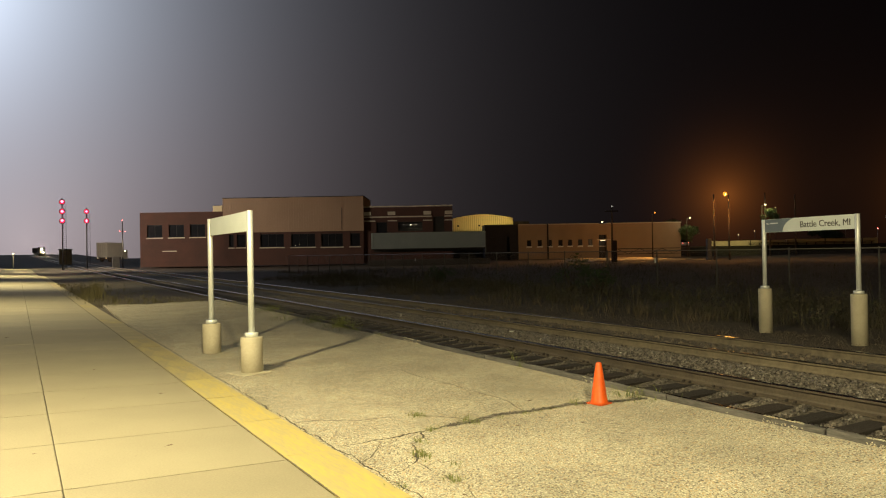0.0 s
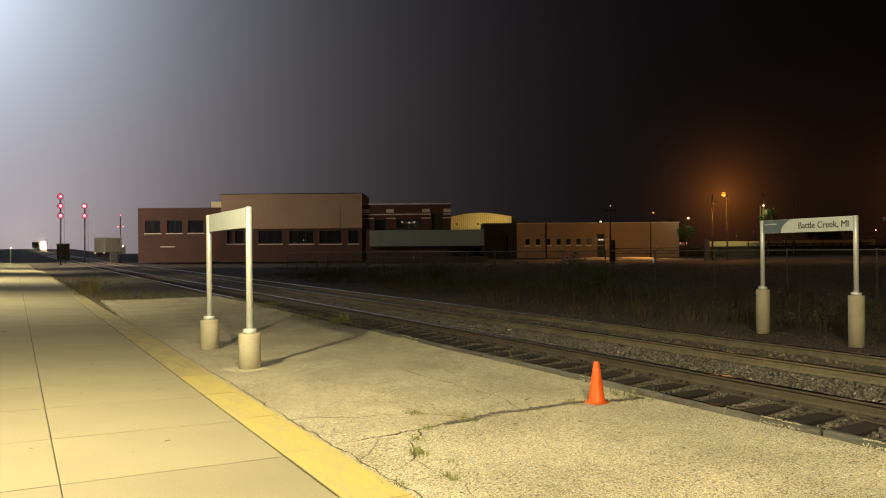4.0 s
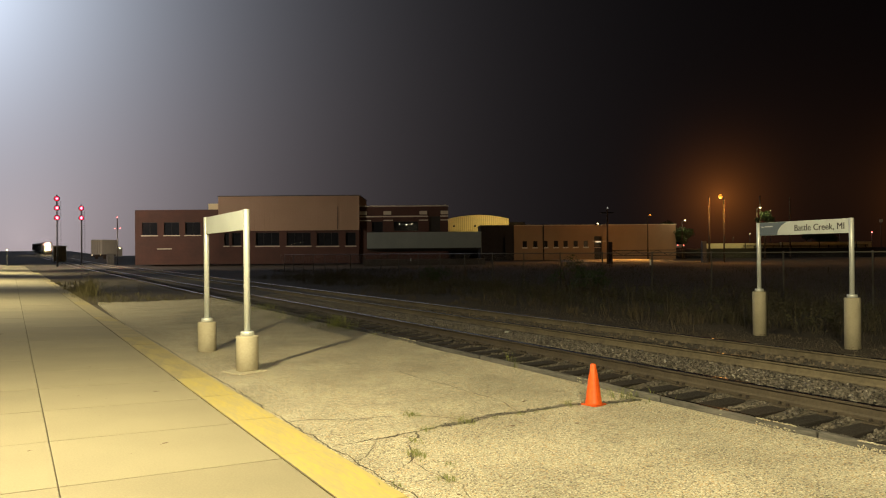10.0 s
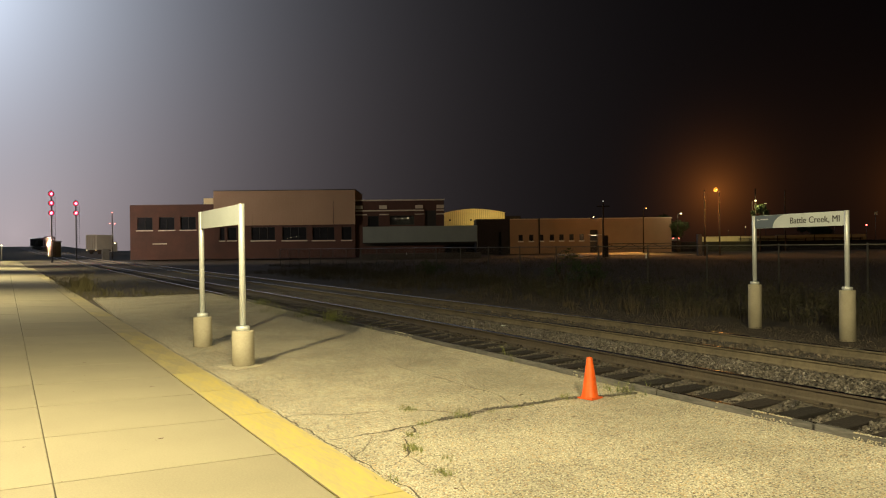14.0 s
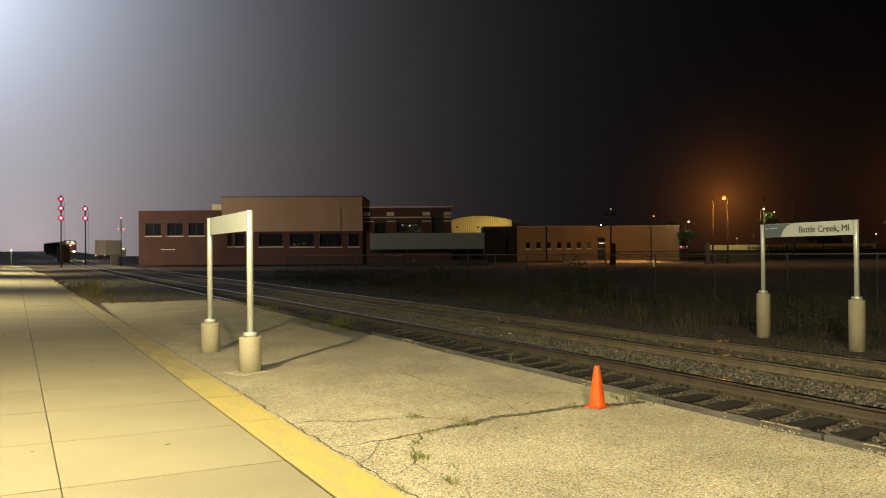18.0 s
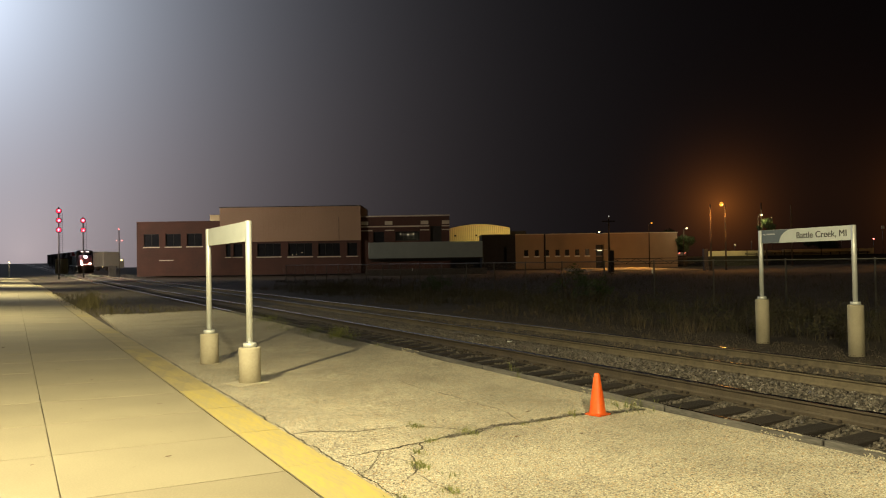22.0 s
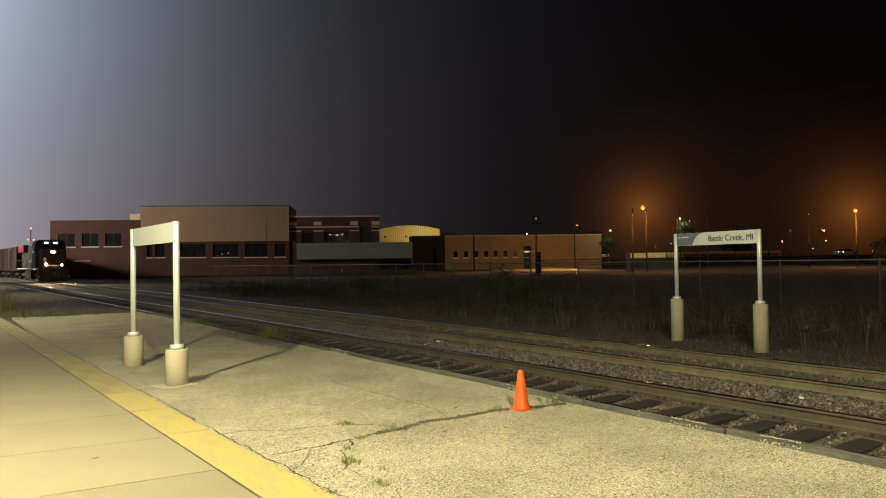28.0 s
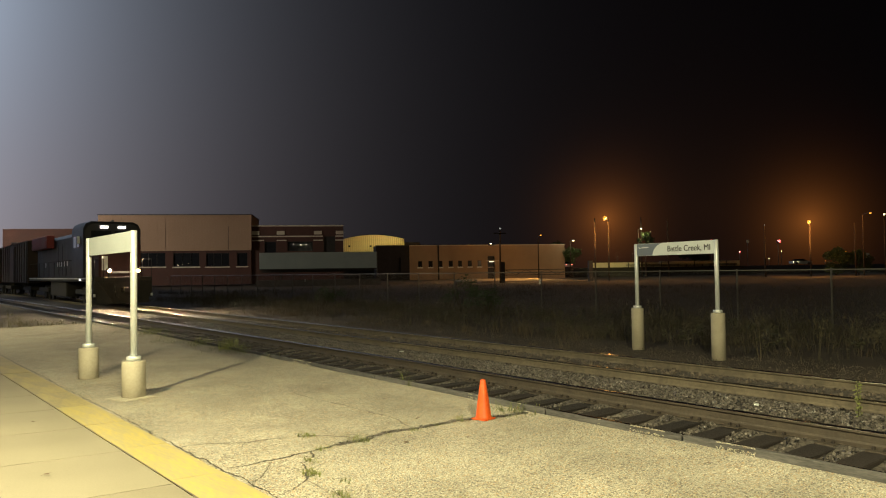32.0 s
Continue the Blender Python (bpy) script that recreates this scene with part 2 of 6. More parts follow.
RAILTOP = surface("polished_rail_head", ((0.34, 0.325, 0.30), (0.60, 0.575, 0.53)), 0.18, 1.0, fine=50, broad=2, bump=0.02, depth=0.001, stretch=(6, 0.4, 6))
# duller metal than RAILTOP, for the left head of the far track
DULLHEAD = surface("dull_rail_head", ((0.11, 0.098, 0.075), (0.26, 0.235, 0.19)), 0.22, 0.9, fine=30, broad=1.2, bump=0.04, depth=0.001, stretch=(6, 0.4, 6))
STONES = surface("ballast_stone", ((0.010, 0.009, 0.009), (0.165, 0.150, 0.130)), 0.33, fine=25, broad=9, bump=0.3, depth=0.004, spread=0.7, island=0.40)
SOILSTONES = surface("brown_soil_crumb", ((0.026, 0.021, 0.016), (0.17, 0.142, 0.108)), 0.85, fine=25, broad=9, bump=0.3, depth=0.004, spread=0.8, island=0.3)
# darker mix than STONES, used farther along the near track
DARKSTONES = surface("dark_ballast_stone", ((0.008, 0.007, 0.006), (0.10, 0.09, 0.078)), 0.55, fine=25, broad=9, bump=0.3, depth=0.004, spread=0.8, island=0.42)
POLELAMP = glow("dim_lamp_glow", (1.0, 0.95, 0.8), 0.35)
DRYGRASS = surface("bleached_dry_grass", ((0.04, 0.032, 0.020), (0.13, 0.105, 0.066)), 0.8, fine=3, broad=0.8, bump=0, spread=0.4)
VERGE = surface("pale_dry_grass", ((0.045, 0.046, 0.018), (0.18, 0.155, 0.075)), 0.8, fine=3, broad=0.8, bump=0, spread=0.4)
BLACKSHED = surface("matt_black_sheeting", ((0.012, 0.013, 0.018), (0.028, 0.030, 0.040)), 0.95, fine=6, broad=1, bump=0.1)
GREENGRASS = surface("green_grass", ((0.065, 0.09, 0.02), (0.21, 0.225, 0.065)), 0.8, fine=3, broad=0.8, bump=0, spread=0.4)
GRAVEL = aggregate("ballast_bed", (0.022, 0.019, 0.016), (0.13, 0.115, 0.095), (0.012, 0.010, 0.009), 30.0, 0.8)
ALU = surface("brushed_aluminium", ((0.57, 0.61, 0.61), (0.74, 0.78, 0.78)), 0.42, 0.35, fine=80, broad=4, bump=0.03, stretch=(5, 5, 0.5))
PANEL = surface("pale_sign_enamel", ((0.60, 0.66, 0.65), (0.69, 0.75, 0.74)), 0.4, fine=40, broad=3, bump=0.02)
SIGNBLUE = surface("slate_blue_sign_film", ((0.13, 0.165, 0.21), (0.165, 0.205, 0.255)), 0.4, fine=40, broad=3, bump=0.02)
LETTER = surface("dark_sign_lettering", ((0.05, 0.05, 0.055), (0.08, 0.08, 0.085)), 0.5, bump=0)
WHITEINK = surface("white_sign_film", ((0.6, 0.62, 0.64), (0.7, 0.72, 0.74)), 0.5, bump=0)
ORANGE = surface("orange_cone_plastic", ((0.50, 0.068, 0.006), (0.70, 0.112, 0.010)), 0.45, fine=30, broad=6, bump=0.05)
GRASS = surface("dry_grass", ((0.022, 0.020, 0.010), (0.082, 0.070, 0.036)), 0.8, fine=3, broad=0.8, bump=0, spread=0.4)
# darker copy of GRASS: the bank's shade is put into its colour
SHADEGRASS = surface("painted_shade_grass", ((0.006, 0.006, 0.004), (0.020, 0.018, 0.010)), 0.95, fine=3, broad=0.6, bump=0.5, depth=0.1)
LEAF = surface("green_leaves", ((0.016, 0.034, 0.010), (0.055, 0.09, 0.024)), 0.7, fine=3, broad=1, bump=0)
WEEDLEAF = surface("withered_weed_leaves", ((0.020, 0.023, 0.009), (0.068, 0.066, 0.026)), 0.75, fine=3, broad=1, bump=0)
GALV = surface("galvanised_steel", ((0.10, 0.10, 0.097), (0.20, 0.20, 0.19)), 0.55, 0.5, fine=40, broad=4, bump=0.05)
BRICK = surface("dark_red_brick", ((0.045, 0.022, 0.018), (0.09, 0.042, 0.034)), 0.9, fine=9, broad=0.4, bump=0.3, depth=0.02)
TANMETAL = surface("tan_ribbed_metal", ((0.35, 0.245, 0.175), (0.43, 0.31, 0.23)), 0.6, fine=4, broad=0.15, bump=0.05)
CREAM = surface("cream_ribbed_metal", ((0.55, 0.48, 0.30), (0.66, 0.58, 0.38)), 0.6, fine=4, broad=0.3, bump=0.05)
# darker copy of CREAM, so the ribs' shading is painted in
CREAMRIB = surface("shaded_cream_rib", ((0.36, 0.31, 0.19), (0.46, 0.40, 0.26)), 0.6, fine=4, broad=0.3, bump=0.05)
TANBRICK = surface("tan_brick", ((0.26, 0.20, 0.145), (0.36, 0.275, 0.195)), 0.9, fine=8, broad=0.3, bump=0.2, depth=0.02)
LIMESTONE = surface("pale_limestone", ((0.46, 0.43, 0.36), (0.60, 0.56, 0.48)), 0.85, fine=8, broad=1, bump=0.1)
DARKMETAL = surface("dark_metal", ((0.012, 0.012, 0.013), (0.03, 0.03, 0.032)), 0.6, 0.2, fine=20, broad=2, bump=0.05)
TRAILERWHITE = surface("grey_white_trailer_skin", ((0.25, 0.31, 0.33), (0.33, 0.39, 0.40)), 0.5, fine=6, broad=0.5, bump=0.03)
WOODPOLE = surface("utility_pole_wood", ((0.03, 0.02, 0.013), (0.07, 0.048, 0.032)), 0.9, fine=10, broad=1, bump=0.3, stretch=(4, 4, 0.4))
ROADWAY = surface("lot_paving", ((0.15, 0.14, 0.12), (0.24, 0.22, 0.19)), 0.9, fine=6, broad=0.2, bump=0.2)
PALEWALL = surface("pale_parapet_concrete", ((0.42, 0.39, 0.28), (0.52, 0.48, 0.36)), 0.9, fine=5, broad=0.5, bump=0.1)
GLASS = surface("dark_window_glass", ((0.012, 0.014, 0.018), (0.02, 0.022, 0.028)), 0.06, fine=2, broad=0.5, bump=0.02)
LOCOGREY = surface("black_engine_hood_paint", ((0.010, 0.010, 0.011), (0.022, 0.022, 0.024)), 0.6, fine=20, broad=1, bump=0.02)
LOCOBLUE = surface("black_cab_paint", ((0.012, 0.012, 0.014), (0.026, 0.026, 0.03)), 0.6, fine=20, broad=1, bump=0.02)
NOSERED = surface("dark_maroon_nose_paint", ((0.035, 0.008, 0.008), (0.065, 0.012, 0.011)), 0.55, fine=20, broad=1, bump=0.02)
LOCORED = surface("red_locomotive_paint", ((0.20, 0.012, 0.011), (0.28, 0.02, 0.017)), 0.55, fine=20, broad=1, bump=0.02)
BOXCAR = surface("dark_brown_car_paint", ((0.025, 0.016, 0.012), (0.06, 0.036, 0.026)), 0.7, fine=20, broad=1, bump=0.05)
RUNNING = surface("grimy_running_gear", ((0.012, 0.011, 0.010), (0.04, 0.036, 0.03)), 0.8, fine=20, broad=3, bump=0.3)
HEADLAMP = glow("headlight_glow", (1.0, 0.76, 0.44), 17000.0)
HALOGLOW = glow("amber_halo_glow", (1.0, 0.50, 0.13), 1.6)
DITCHLAMP = glow("ditch_light_glow", (1.0, 0.60, 0.24), 4400.0)
BOARDLAMP = glow("number_board_glow", (1.0, 0.86, 0.74), 3.0)
SIGNALRED = glow("signal_red_glow", (1.0, 0.02, 0.055), 3.0)
SIGNALCORE = glow("signal_bulb_glow", (1.0, 0.10, 0.12), 1600.0)
SODIUMCORE = glow("sodium_bulb_glow", (1.0, 0.66, 0.24), 40.0)
SODIUMGLOW = glow("sodium_lamp_glow", (1.0, 0.34, 0.03), 2.0)
WHITEGLOW = glow("white_lamp_glow", (1.0, 0.80, 0.38), 5.0)
WINDOWGLOW = glow("lit_window_glow", (1.0, 0.80, 0.45), 2.2)


# ---- mesh helpers ----
def mesh_of(name, bm, material):
    me = bpy.data.meshes.new(name)
    bm.normal_update()
    bm.to_mesh(me)
    bm.free()
    me.materials.append(material)
    return me


def thing(name, x, y, z, rz=0, label="", category="", group="", kind=""):
    ob = new(name)
    ob.empty_display_size = 0.2
    ob.matrix_basis = pose(x, y, z, 0, 0, rz)
    return tagged(ob, label, category, group, kind)


def part(name, bm, material, parent=None, label=""):
    ob = new(name, mesh_of(name, bm, material))
    if parent:
        ob.parent = parent
    return tagged(ob, label)


def box(x0, x1, y0, y1, z0, z1, bevel=0.0, bm=None):
    bm = bm or bmesh.new()
    r = bmesh.ops.create_cube(bm, size=1.0)
    for v in r["verts"]:
        v.co = Vector((x0 if v.co.x < 0 else x1, y0 if v.co.y < 0 else y1, z0 if v.co.z < 0 else z1))
    if bevel:
        es = list({e for v in r["verts"] for e in v.link_edges})
        bmesh.ops.bevel(bm, geom=es, offset=bevel, segments=2, affect="EDGES", profile=0.6)
    return bm


def turned(profile, seg=24, bm=None, at=(0, 0, 0)):
    """A body of revolution about z: profile is (radius, height) from bottom to top."""
    bm = bm or bmesh.new()
    rings = []
    for r, z in profile:
        rings.append([bm.verts.new((at[0] + r * math.cos(2 * math.pi * k / seg), at[1] + r * math.sin(2 * math.pi * k / seg), at[2] + z)) for k in range(seg)])
    for a, b in zip(rings, rings[1:]):
        for k in range(seg):
            f = bm.faces.new((a[k], a[(k + 1) % seg], b[(k + 1) % seg], b[k]))
            f.smooth = True
    bm.faces.new(rings[0][::-1])
    bm.faces.new(rings[-1])
    return bm


def rod(a, b, r, seg=8, bm=None, r2=None):
    bm = bm or bmesh.new()
    a, b = Vector(a), Vector(b)
    q = (b - a).to_track_quat("Z", "Y").to_matrix()
    rings = []
    for p, rad in ((a, r), (b, r2 or r)):
        rings.append([bm.verts.new(p + q @ Vector((rad * math.cos(2 * math.pi * k / seg), rad * math.sin(2 * math.pi * k / seg), 0))) for k in range(seg)])
    for k in range(seg):
        bm.faces.new((rings[0][k], rings[0][(k + 1) % seg], rings[1][(k + 1) % seg], rings[1][k])).smooth = True
    bm.faces.new(rings[0][::-1])
    bm.faces.new(rings[1])
    return bm


def sweep(section, path, bm=None, closed=True):
    """Sweeps a closed section of (across, up) along a path of (x, y, z, turn)."""
    bm = bm or bmesh.new()
    rings = []
    for x, y, z, a in path:
        c, s = math.cos(a), math.sin(a)
        rings.append([bm.verts.new((x + u * c, y + u * s, z + v)) for u, v in section])
    n = len(section)
    for p, q in zip(rings, rings[1:]):
        for k in range(n):
            bm.faces.new((p[k], p[(k + 1) % n], q[(k + 1) % n], q[k]))
    if closed:
        bm.faces.new(rings[0][::-1])
        bm.faces.new(rings[-1])
    bmesh.ops.recalc_face_normals(bm, faces=bm.faces)
    return bm


def raw(name, verts, faces, material, parent=None, label="", kind=""):
    me = bpy.data.meshes.new(name)
    me.from_pydata(verts, [], faces)
    me.materials.append(material)
    ob = new(name, me)
    if parent:
        ob.parent = parent
    return tagged(ob, label, kind=kind)


# ---- the plan: y runs along the tracks, x across them, z = 0 on the asphalt ----
def bend(y):
    """The near track leaves its straight line to the west side beyond y = 10, at first by one degree."""
    if y < 6:
        return 0.014 * (6 - max(y, -1.0))
    if y < 10:
        return 0.0
    if y < 28:
        return -0.00045 * (y - 10) ** 2
    if y < 100:
        return -0.1458 - 0.0162 * (y - 28)
    if y < 150:
        return -1.3122 - 0.0162 * (y - 100) - 0.000198 * (y - 100) ** 2
    return -2.6172 - 0.036 * (y - 150)


def heading(y):
    if y < 10:
        return 0.0
    if y < 28:
        return 0.0009 * (y - 10)
    return 0.0162 if y < 100 else min(0.036, 0.0162 + 0.000396 * (y - 100))


def far_bend(y):
    """The far track runs straight to y = 70, then swings west on a long curve."""
    if y < 70:
        return 0.0
    if y < 130:
        return -0.0003 * (y - 70) ** 2
    return -1.08 - 0.036 * (y - 130)


def far_heading(y):
    return 0.0 if y < 70 else (0.0006 * (y - 70) if y < 130 else 0.036)


def rise(y):
    """The line climbs gently beyond y = 100, shaped to fit the train's height in the camera's view."""
    y = min(y, 600.0)
    return 0.0 if y < 100 else (0.00011 * (y - 100) ** 2 if y < 150 else 0.275 + 0.011 * (y - 150))


RAIL_Z = -0.09          # underside of the rails
NEAR_RAILS, FAR_RAILS = (5.745, 7.225), (9.03, 10.50)
PROFILE_X = ((-900, -0.06), (-8, -0.06), (1.5, -0.06), (5.5, -0.06), (5.75, -0.30), (8.0, -0.30),
             (10.6, -0.30), (12.0, -0.27), (12.9, -0.27), (16, -0.28), (22, -0.30), (40, -0.25), (90, -0.05), (900, 0.0))


def ground_z(x):
    return float(np.interp(x, [p[0] for p in PROFILE_X], [p[1] for p in PROFILE_X]))


def build_ground():
    xs = sorted(set([-900, -300, -100, -40, -15] + [round(v, 2) for v in np.arange(-8, 5, 1.0)] + [round(v, 2) for v in np.arange(5, 14, 0.25)]
                    + [round(v, 2) for v in np.arange(14, 32, 0.8)] + [36, 42, 50, 60, 75, 95, 130, 180, 260, 400, 900]))
    ys = sorted(set([-600, -200, -80, -40, -20] + [round(v, 2) for v in np.arange(-10, 40, 0.8)] + [round(v, 1) for v in np.arange(40, 120, 4.0)] + list(range(120, 300, 10)) + [320, 350, 400, 450, 500, 550, 600, 1000, 2000]))
    verts, faces = [], []
    for y in ys:
        for x in xs:
            z = ground_z(x)
            if x > 11 and x < 40:
                z += 0.05 * noise.noise((x * 0.7, y * 0.7, 0))
            verts.append((x, y, z + rise(y) * min(1.0, max(0.0, (45.0 - x) / 25.0))))
    n = len(xs)
    for j in range(len(ys) - 1):
        for i in range(n - 1):
            a = j * n + i
            faces.append((a, a + 1, a + n + 1, a + n))
    raw("ground", verts, faces, EARTH, label="dry brown earth beside and beyond the railway tracks", kind="structure")["category"] = "ground"


build_ground()


def strip_sheet(name, x0, x1, y0, y1, nx, ny, z, amp, scale, material, label, category, edge=0.0, skirt=0.25):
    """A thin slab with a slightly uneven top and a closed rim."""
    verts, faces = [], []
    for j in range(ny + 1):
        for i in range(nx + 1):
            y = y0 + (y1 - y0) * j / ny
            x = x0 + (x1 + bend(y) - x0) * i / nx
            if j == ny:
                y += edge * noise.noise((x * 1.3, 3.1, 0.5))
            verts.append((x, y, z + amp * noise.noise((x * scale, y * scale, 1.7))))
    for j in range(ny):
        for i in range(nx):
            a = j * (nx + 1) + i
            faces.append((a, a + 1, a + nx + 2, a + nx + 1))
    rim = [i for i in range(nx + 1)] + [j * (nx + 1) + nx for j in range(1, ny + 1)] + [ny * (nx + 1) + i for i in range(nx - 1, -1, -1)] + [j * (nx + 1) for j in range(ny - 1, 0, -1)]
    base = len(verts)
    verts += [(verts[k][0], verts[k][1], z - skirt) for k in rim]
    m = len(rim)
    for k in range(m):
        faces.append((rim[k], base + k, base + (k + 1) % m, rim[(k + 1) % m]))
    ob = raw(name, verts, faces, material, label=label, kind="structure")
    ob["category"] = category
    return ob


asphalt = strip_sheet("pavement", 1.5, 5.643, -9.0, 28.2, 40, 330, 0.0, 0.012, 0.9, ASPHALT, "worn pale asphalt strip between sidewalk and track, cracked and weedy", "pavement", edge=0.6)


def rim(x):
    """The asphalt's low swell against the kerb, raised to fit the kerb's outline from the camera."""
    u = min(1.0, max(0.0, (x - 5.2) / 0.42))
    return 0.032 * u * u * (3 - 2 * u)


for _v in asphalt.data.vertices:
    _v.co.z += rim(_v.co.x - bend(_v.co.y))
BED = ((5.70, -0.21), (5.95, -0.175), (6.45, -0.150), (6.92, -0.118), (7.10, -0.100), (7.40, -0.095), (7.70, -0.05), (8.10, -0.025), (8.50, -0.035), (8.85, -0.08), (9.12, -0.062), (9.4, -0.045), (10.1, -0.048),
       (10.4, -0.066), (10.7, -0.105), (11.2, -0.12), (12.2, -0.20), (13.0, -0.33))


def build_bed():
    xs = [p[0] for p in BED]
    ys = [-60, -30, -12] + [round(v, 2) for v in np.arange(-6, 40, 0.4)] + list(range(40, 660, 6))
    verts = [(x + (bend(y) if x < 8.2 else far_bend(y)), y, rise(y) + z + 0.015 * noise.noise((x * 2, y * 2, 3))) for y in ys for x, z in BED]
    n = len(xs)
    faces = [(j * n + i, j * n + i + 1, (j + 1) * n + i + 1, (j + 1) * n + i) for j in range(len(ys) - 1) for i in range(n - 1)]
    raw("ballast_bed", verts, faces, GRAVEL, label="dark gravel bed under the railway tracks", kind="structure")["category"] = "gravel"


build_bed()

# ---- the sidewalk, turned a little from the tracks ----
WALK_TURN = 1.72
# the slabs fall a little towards the tracks
sidewalk = thing("sidewalk", 1.93, 4.5, 0.0, WALK_TURN, "pale concrete sidewalk slabs with a worn yellow edge strip", "sidewalk", kind="structure")
sidewalk.matrix_basis = pose(1.93, 4.5, 0.0, 0, 2.0, WALK_TURN)
WALK_Y = [round(-14.46 + 1.43 * k, 2) for k in range(55)]
WALK_X = (-0.494, -2.11, -3.75, -5.4, -7.1)


def slab_mesh(w, d, h, material, name):
    return mesh_of(name, box(-w / 2, w / 2, -d / 2, d / 2, -h, 0, 0.0018), material)


def piece(name, me, parent, x, y, z, rz=0.0, rx=0.0, ry=0.0):
    ob = new(name, me)
    ob.parent = parent
    ob.matrix_basis = pose(x, y, z, rx, ry, rz)
    return ob


for _i in range(len(WALK_X) - 1):
    _w = WALK_X[_i] - WALK_X[_i + 1]
    _me = slab_mesh(_w - 0.009, 1.418, 0.12, CONCRETE, "slab")
    for _y in WALK_Y:
        piece("slab", _me, sidewalk, (WALK_X[_i] + WALK_X[_i + 1]) / 2, _y + 0.715, 0.016 + random.uniform(-0.0012, 0.0012), 0, random.uniform(-0.03, 0.03), random.uniform(-0.03, 0.03))
part("far_slabs", box(-7.1, -0.494, WALK_Y[-1] + 1.44, 150, -0.1, 0.02, 0.01), CONCRETE, sidewalk)
_yel = slab_mesh(0.45, 1.42, 0.16, YELLOW, "edge_block")
_bare = slab_mesh(0.45, 1.42, 0.16, CURB, "edge_block")
_faded = slab_mesh(0.45, 1.42, 0.16, FADEDYELLOW, "edge_block")
for _k in range(-9, 54):
    piece("edge_block", _yel if _k < 4 else _faded if _k < 8 or _k % 5 == 1 else _bare, sidewalk, -0.258, 0.68 + 1.428 * _k, 0.014 + random.uniform(-0.002, 0.002), 0, 0, random.uniform(-0.4, 0.4))

_rng4 = np.random.default_rng(41)
_vs, _fs = [], []
for _k in range(1400):
    _y = -6 + 0.03 * _k
    _w = 0.007 * (0.75 + 0.9 * noise.noise((_y * 1.7, 2.2, 0))) + _rng4.uniform(-0.002, 0.003)
    _vs += [(-0.486 - max(_w, 0.003), _y, 0.0195), (-0.486 + max(_w, 0.003) * 0.8, _y, 0.0195)]
_fs = [(2 * k, 2 * k + 1, 2 * k + 3, 2 * k + 2) for k in range(1399)]
raw("joint_dirt", _vs, _fs, CRACKDUST, sidewalk, "dark dirt in the joint beside the edge strip")

# ---- tracks ----
RAIL_SECTION = ((-0.07, 0.0), (0.07, 0.0), (0.07, 0.012), (0.02, 0.028), (0.009, 0.05), (0.009, 0.118), (0.034, 0.135), (0.036, 0.160),
                (-0.036, 0.160), (-0.034, 0.135), (-0.009, 0.118), (-0.009, 0.05), (-0.02, 0.028), (-0.07, 0.012))
# the worn head: flat on the field side, rounded and bright down the gauge side (-x; mirrored for the other rail)
HEAD_SECTION = ((-0.0365, 0.157), (0.0365, 0.157), (0.0362, 0.164), (0.030, 0.1690), (0.018, 0.171), (-0.016, 0.171), (-0.0280, 0.1690), (-0.0350, 0.1640))


def rail_path(x, bent):
    ys = [-60, -30, -10, -1, 2, 4, 6, 8, 10] + list(np.arange(14, 100, 4.0)) + list(np.arange(100, 670, 10.0))
    return [(x + (bend(y) if bent else far_bend(y)), y, RAIL_Z + rise(y), heading(y) if bent else far_heading(y)) for y in ys]


def build_track(xs, bent, label, steel=RUST, heads=(RAILTOP, RAILTOP)):
    tr = thing("railway_track", (xs[0] + xs[1]) / 2, 0, 0, 0, label, "railway track", kind="structure")
    cx = (xs[0] + xs[1]) / 2
    for x, head in zip(xs, heads):
        path = [(px - cx, py, pz, a) for px, py, pz, a in rail_path(x, bent)]
        r = part("rail", sweep(RAIL_SECTION, path), steel, tr, "rusty steel rail with a polished head")
        side = 1 if x > cx else -1
        part("rail_head", sweep([(side * u, v) for u, v in HEAD_SECTION], path), head, r)
    me_list = []
    for k in range(4):
        bm = box(-1.3, 1.3, -0.128, 0.128, -0.17, 0, 0.014)
        for v in bm.verts:
            v.co.z += random.uniform(-0.006, 0.004)
            v.co.y += random.uniform(-0.006, 0.006)
        me_list.append(mesh_of("tie", bm, TIE))
    plate = mesh_of("tie_plate", box(-0.175, 0.175, -0.095, 0.095, 0.0, 0.014, 0.003), RUST)
    spike = mesh_of("spike", box(-0.016, 0.016, -0.014, 0.014, 0.0, 0.032, 0.004), SPIKE)
    y, k = -6.0, 0
    while y < 46:
        t = piece("tie", me_list[k % 4], tr, bend(y) if bent else 0.0, y + random.uniform(-0.03, 0.03), RAIL_Z - 0.004 + random.uniform(-0.008, 0.0), math.degrees(heading(y)) * bent + random.uniform(-0.7, 0.7))
        if -2 < y < 22:
            for x in xs:
                piece("tie_plate", plate, t, x - cx, 0, 0.0)
                for sx in (-0.085, 0.085):
                    for sy in (-0.055, 0.05):
                        piece("spike", spike, t, x - cx + sx, sy, 0.01)
        y += 0.51
        k += 1
    bm = bmesh.new()
    while y < 230:
        b = bend(y) if bent else far_bend(y)
        box(b - 1.3, b + 1.3, y - 0.11, y + 0.11, rise(y) + RAIL_Z - 0.15, rise(y) + RAIL_Z - 0.004, 0, bm)
        y += 0.51
    far = part("far_ties", bm, TIE, tr)
    far["kind"] = "stuff"
    return tr


build_track(NEAR_RAILS, True, "railway track with dark wooden ties beside the platform")
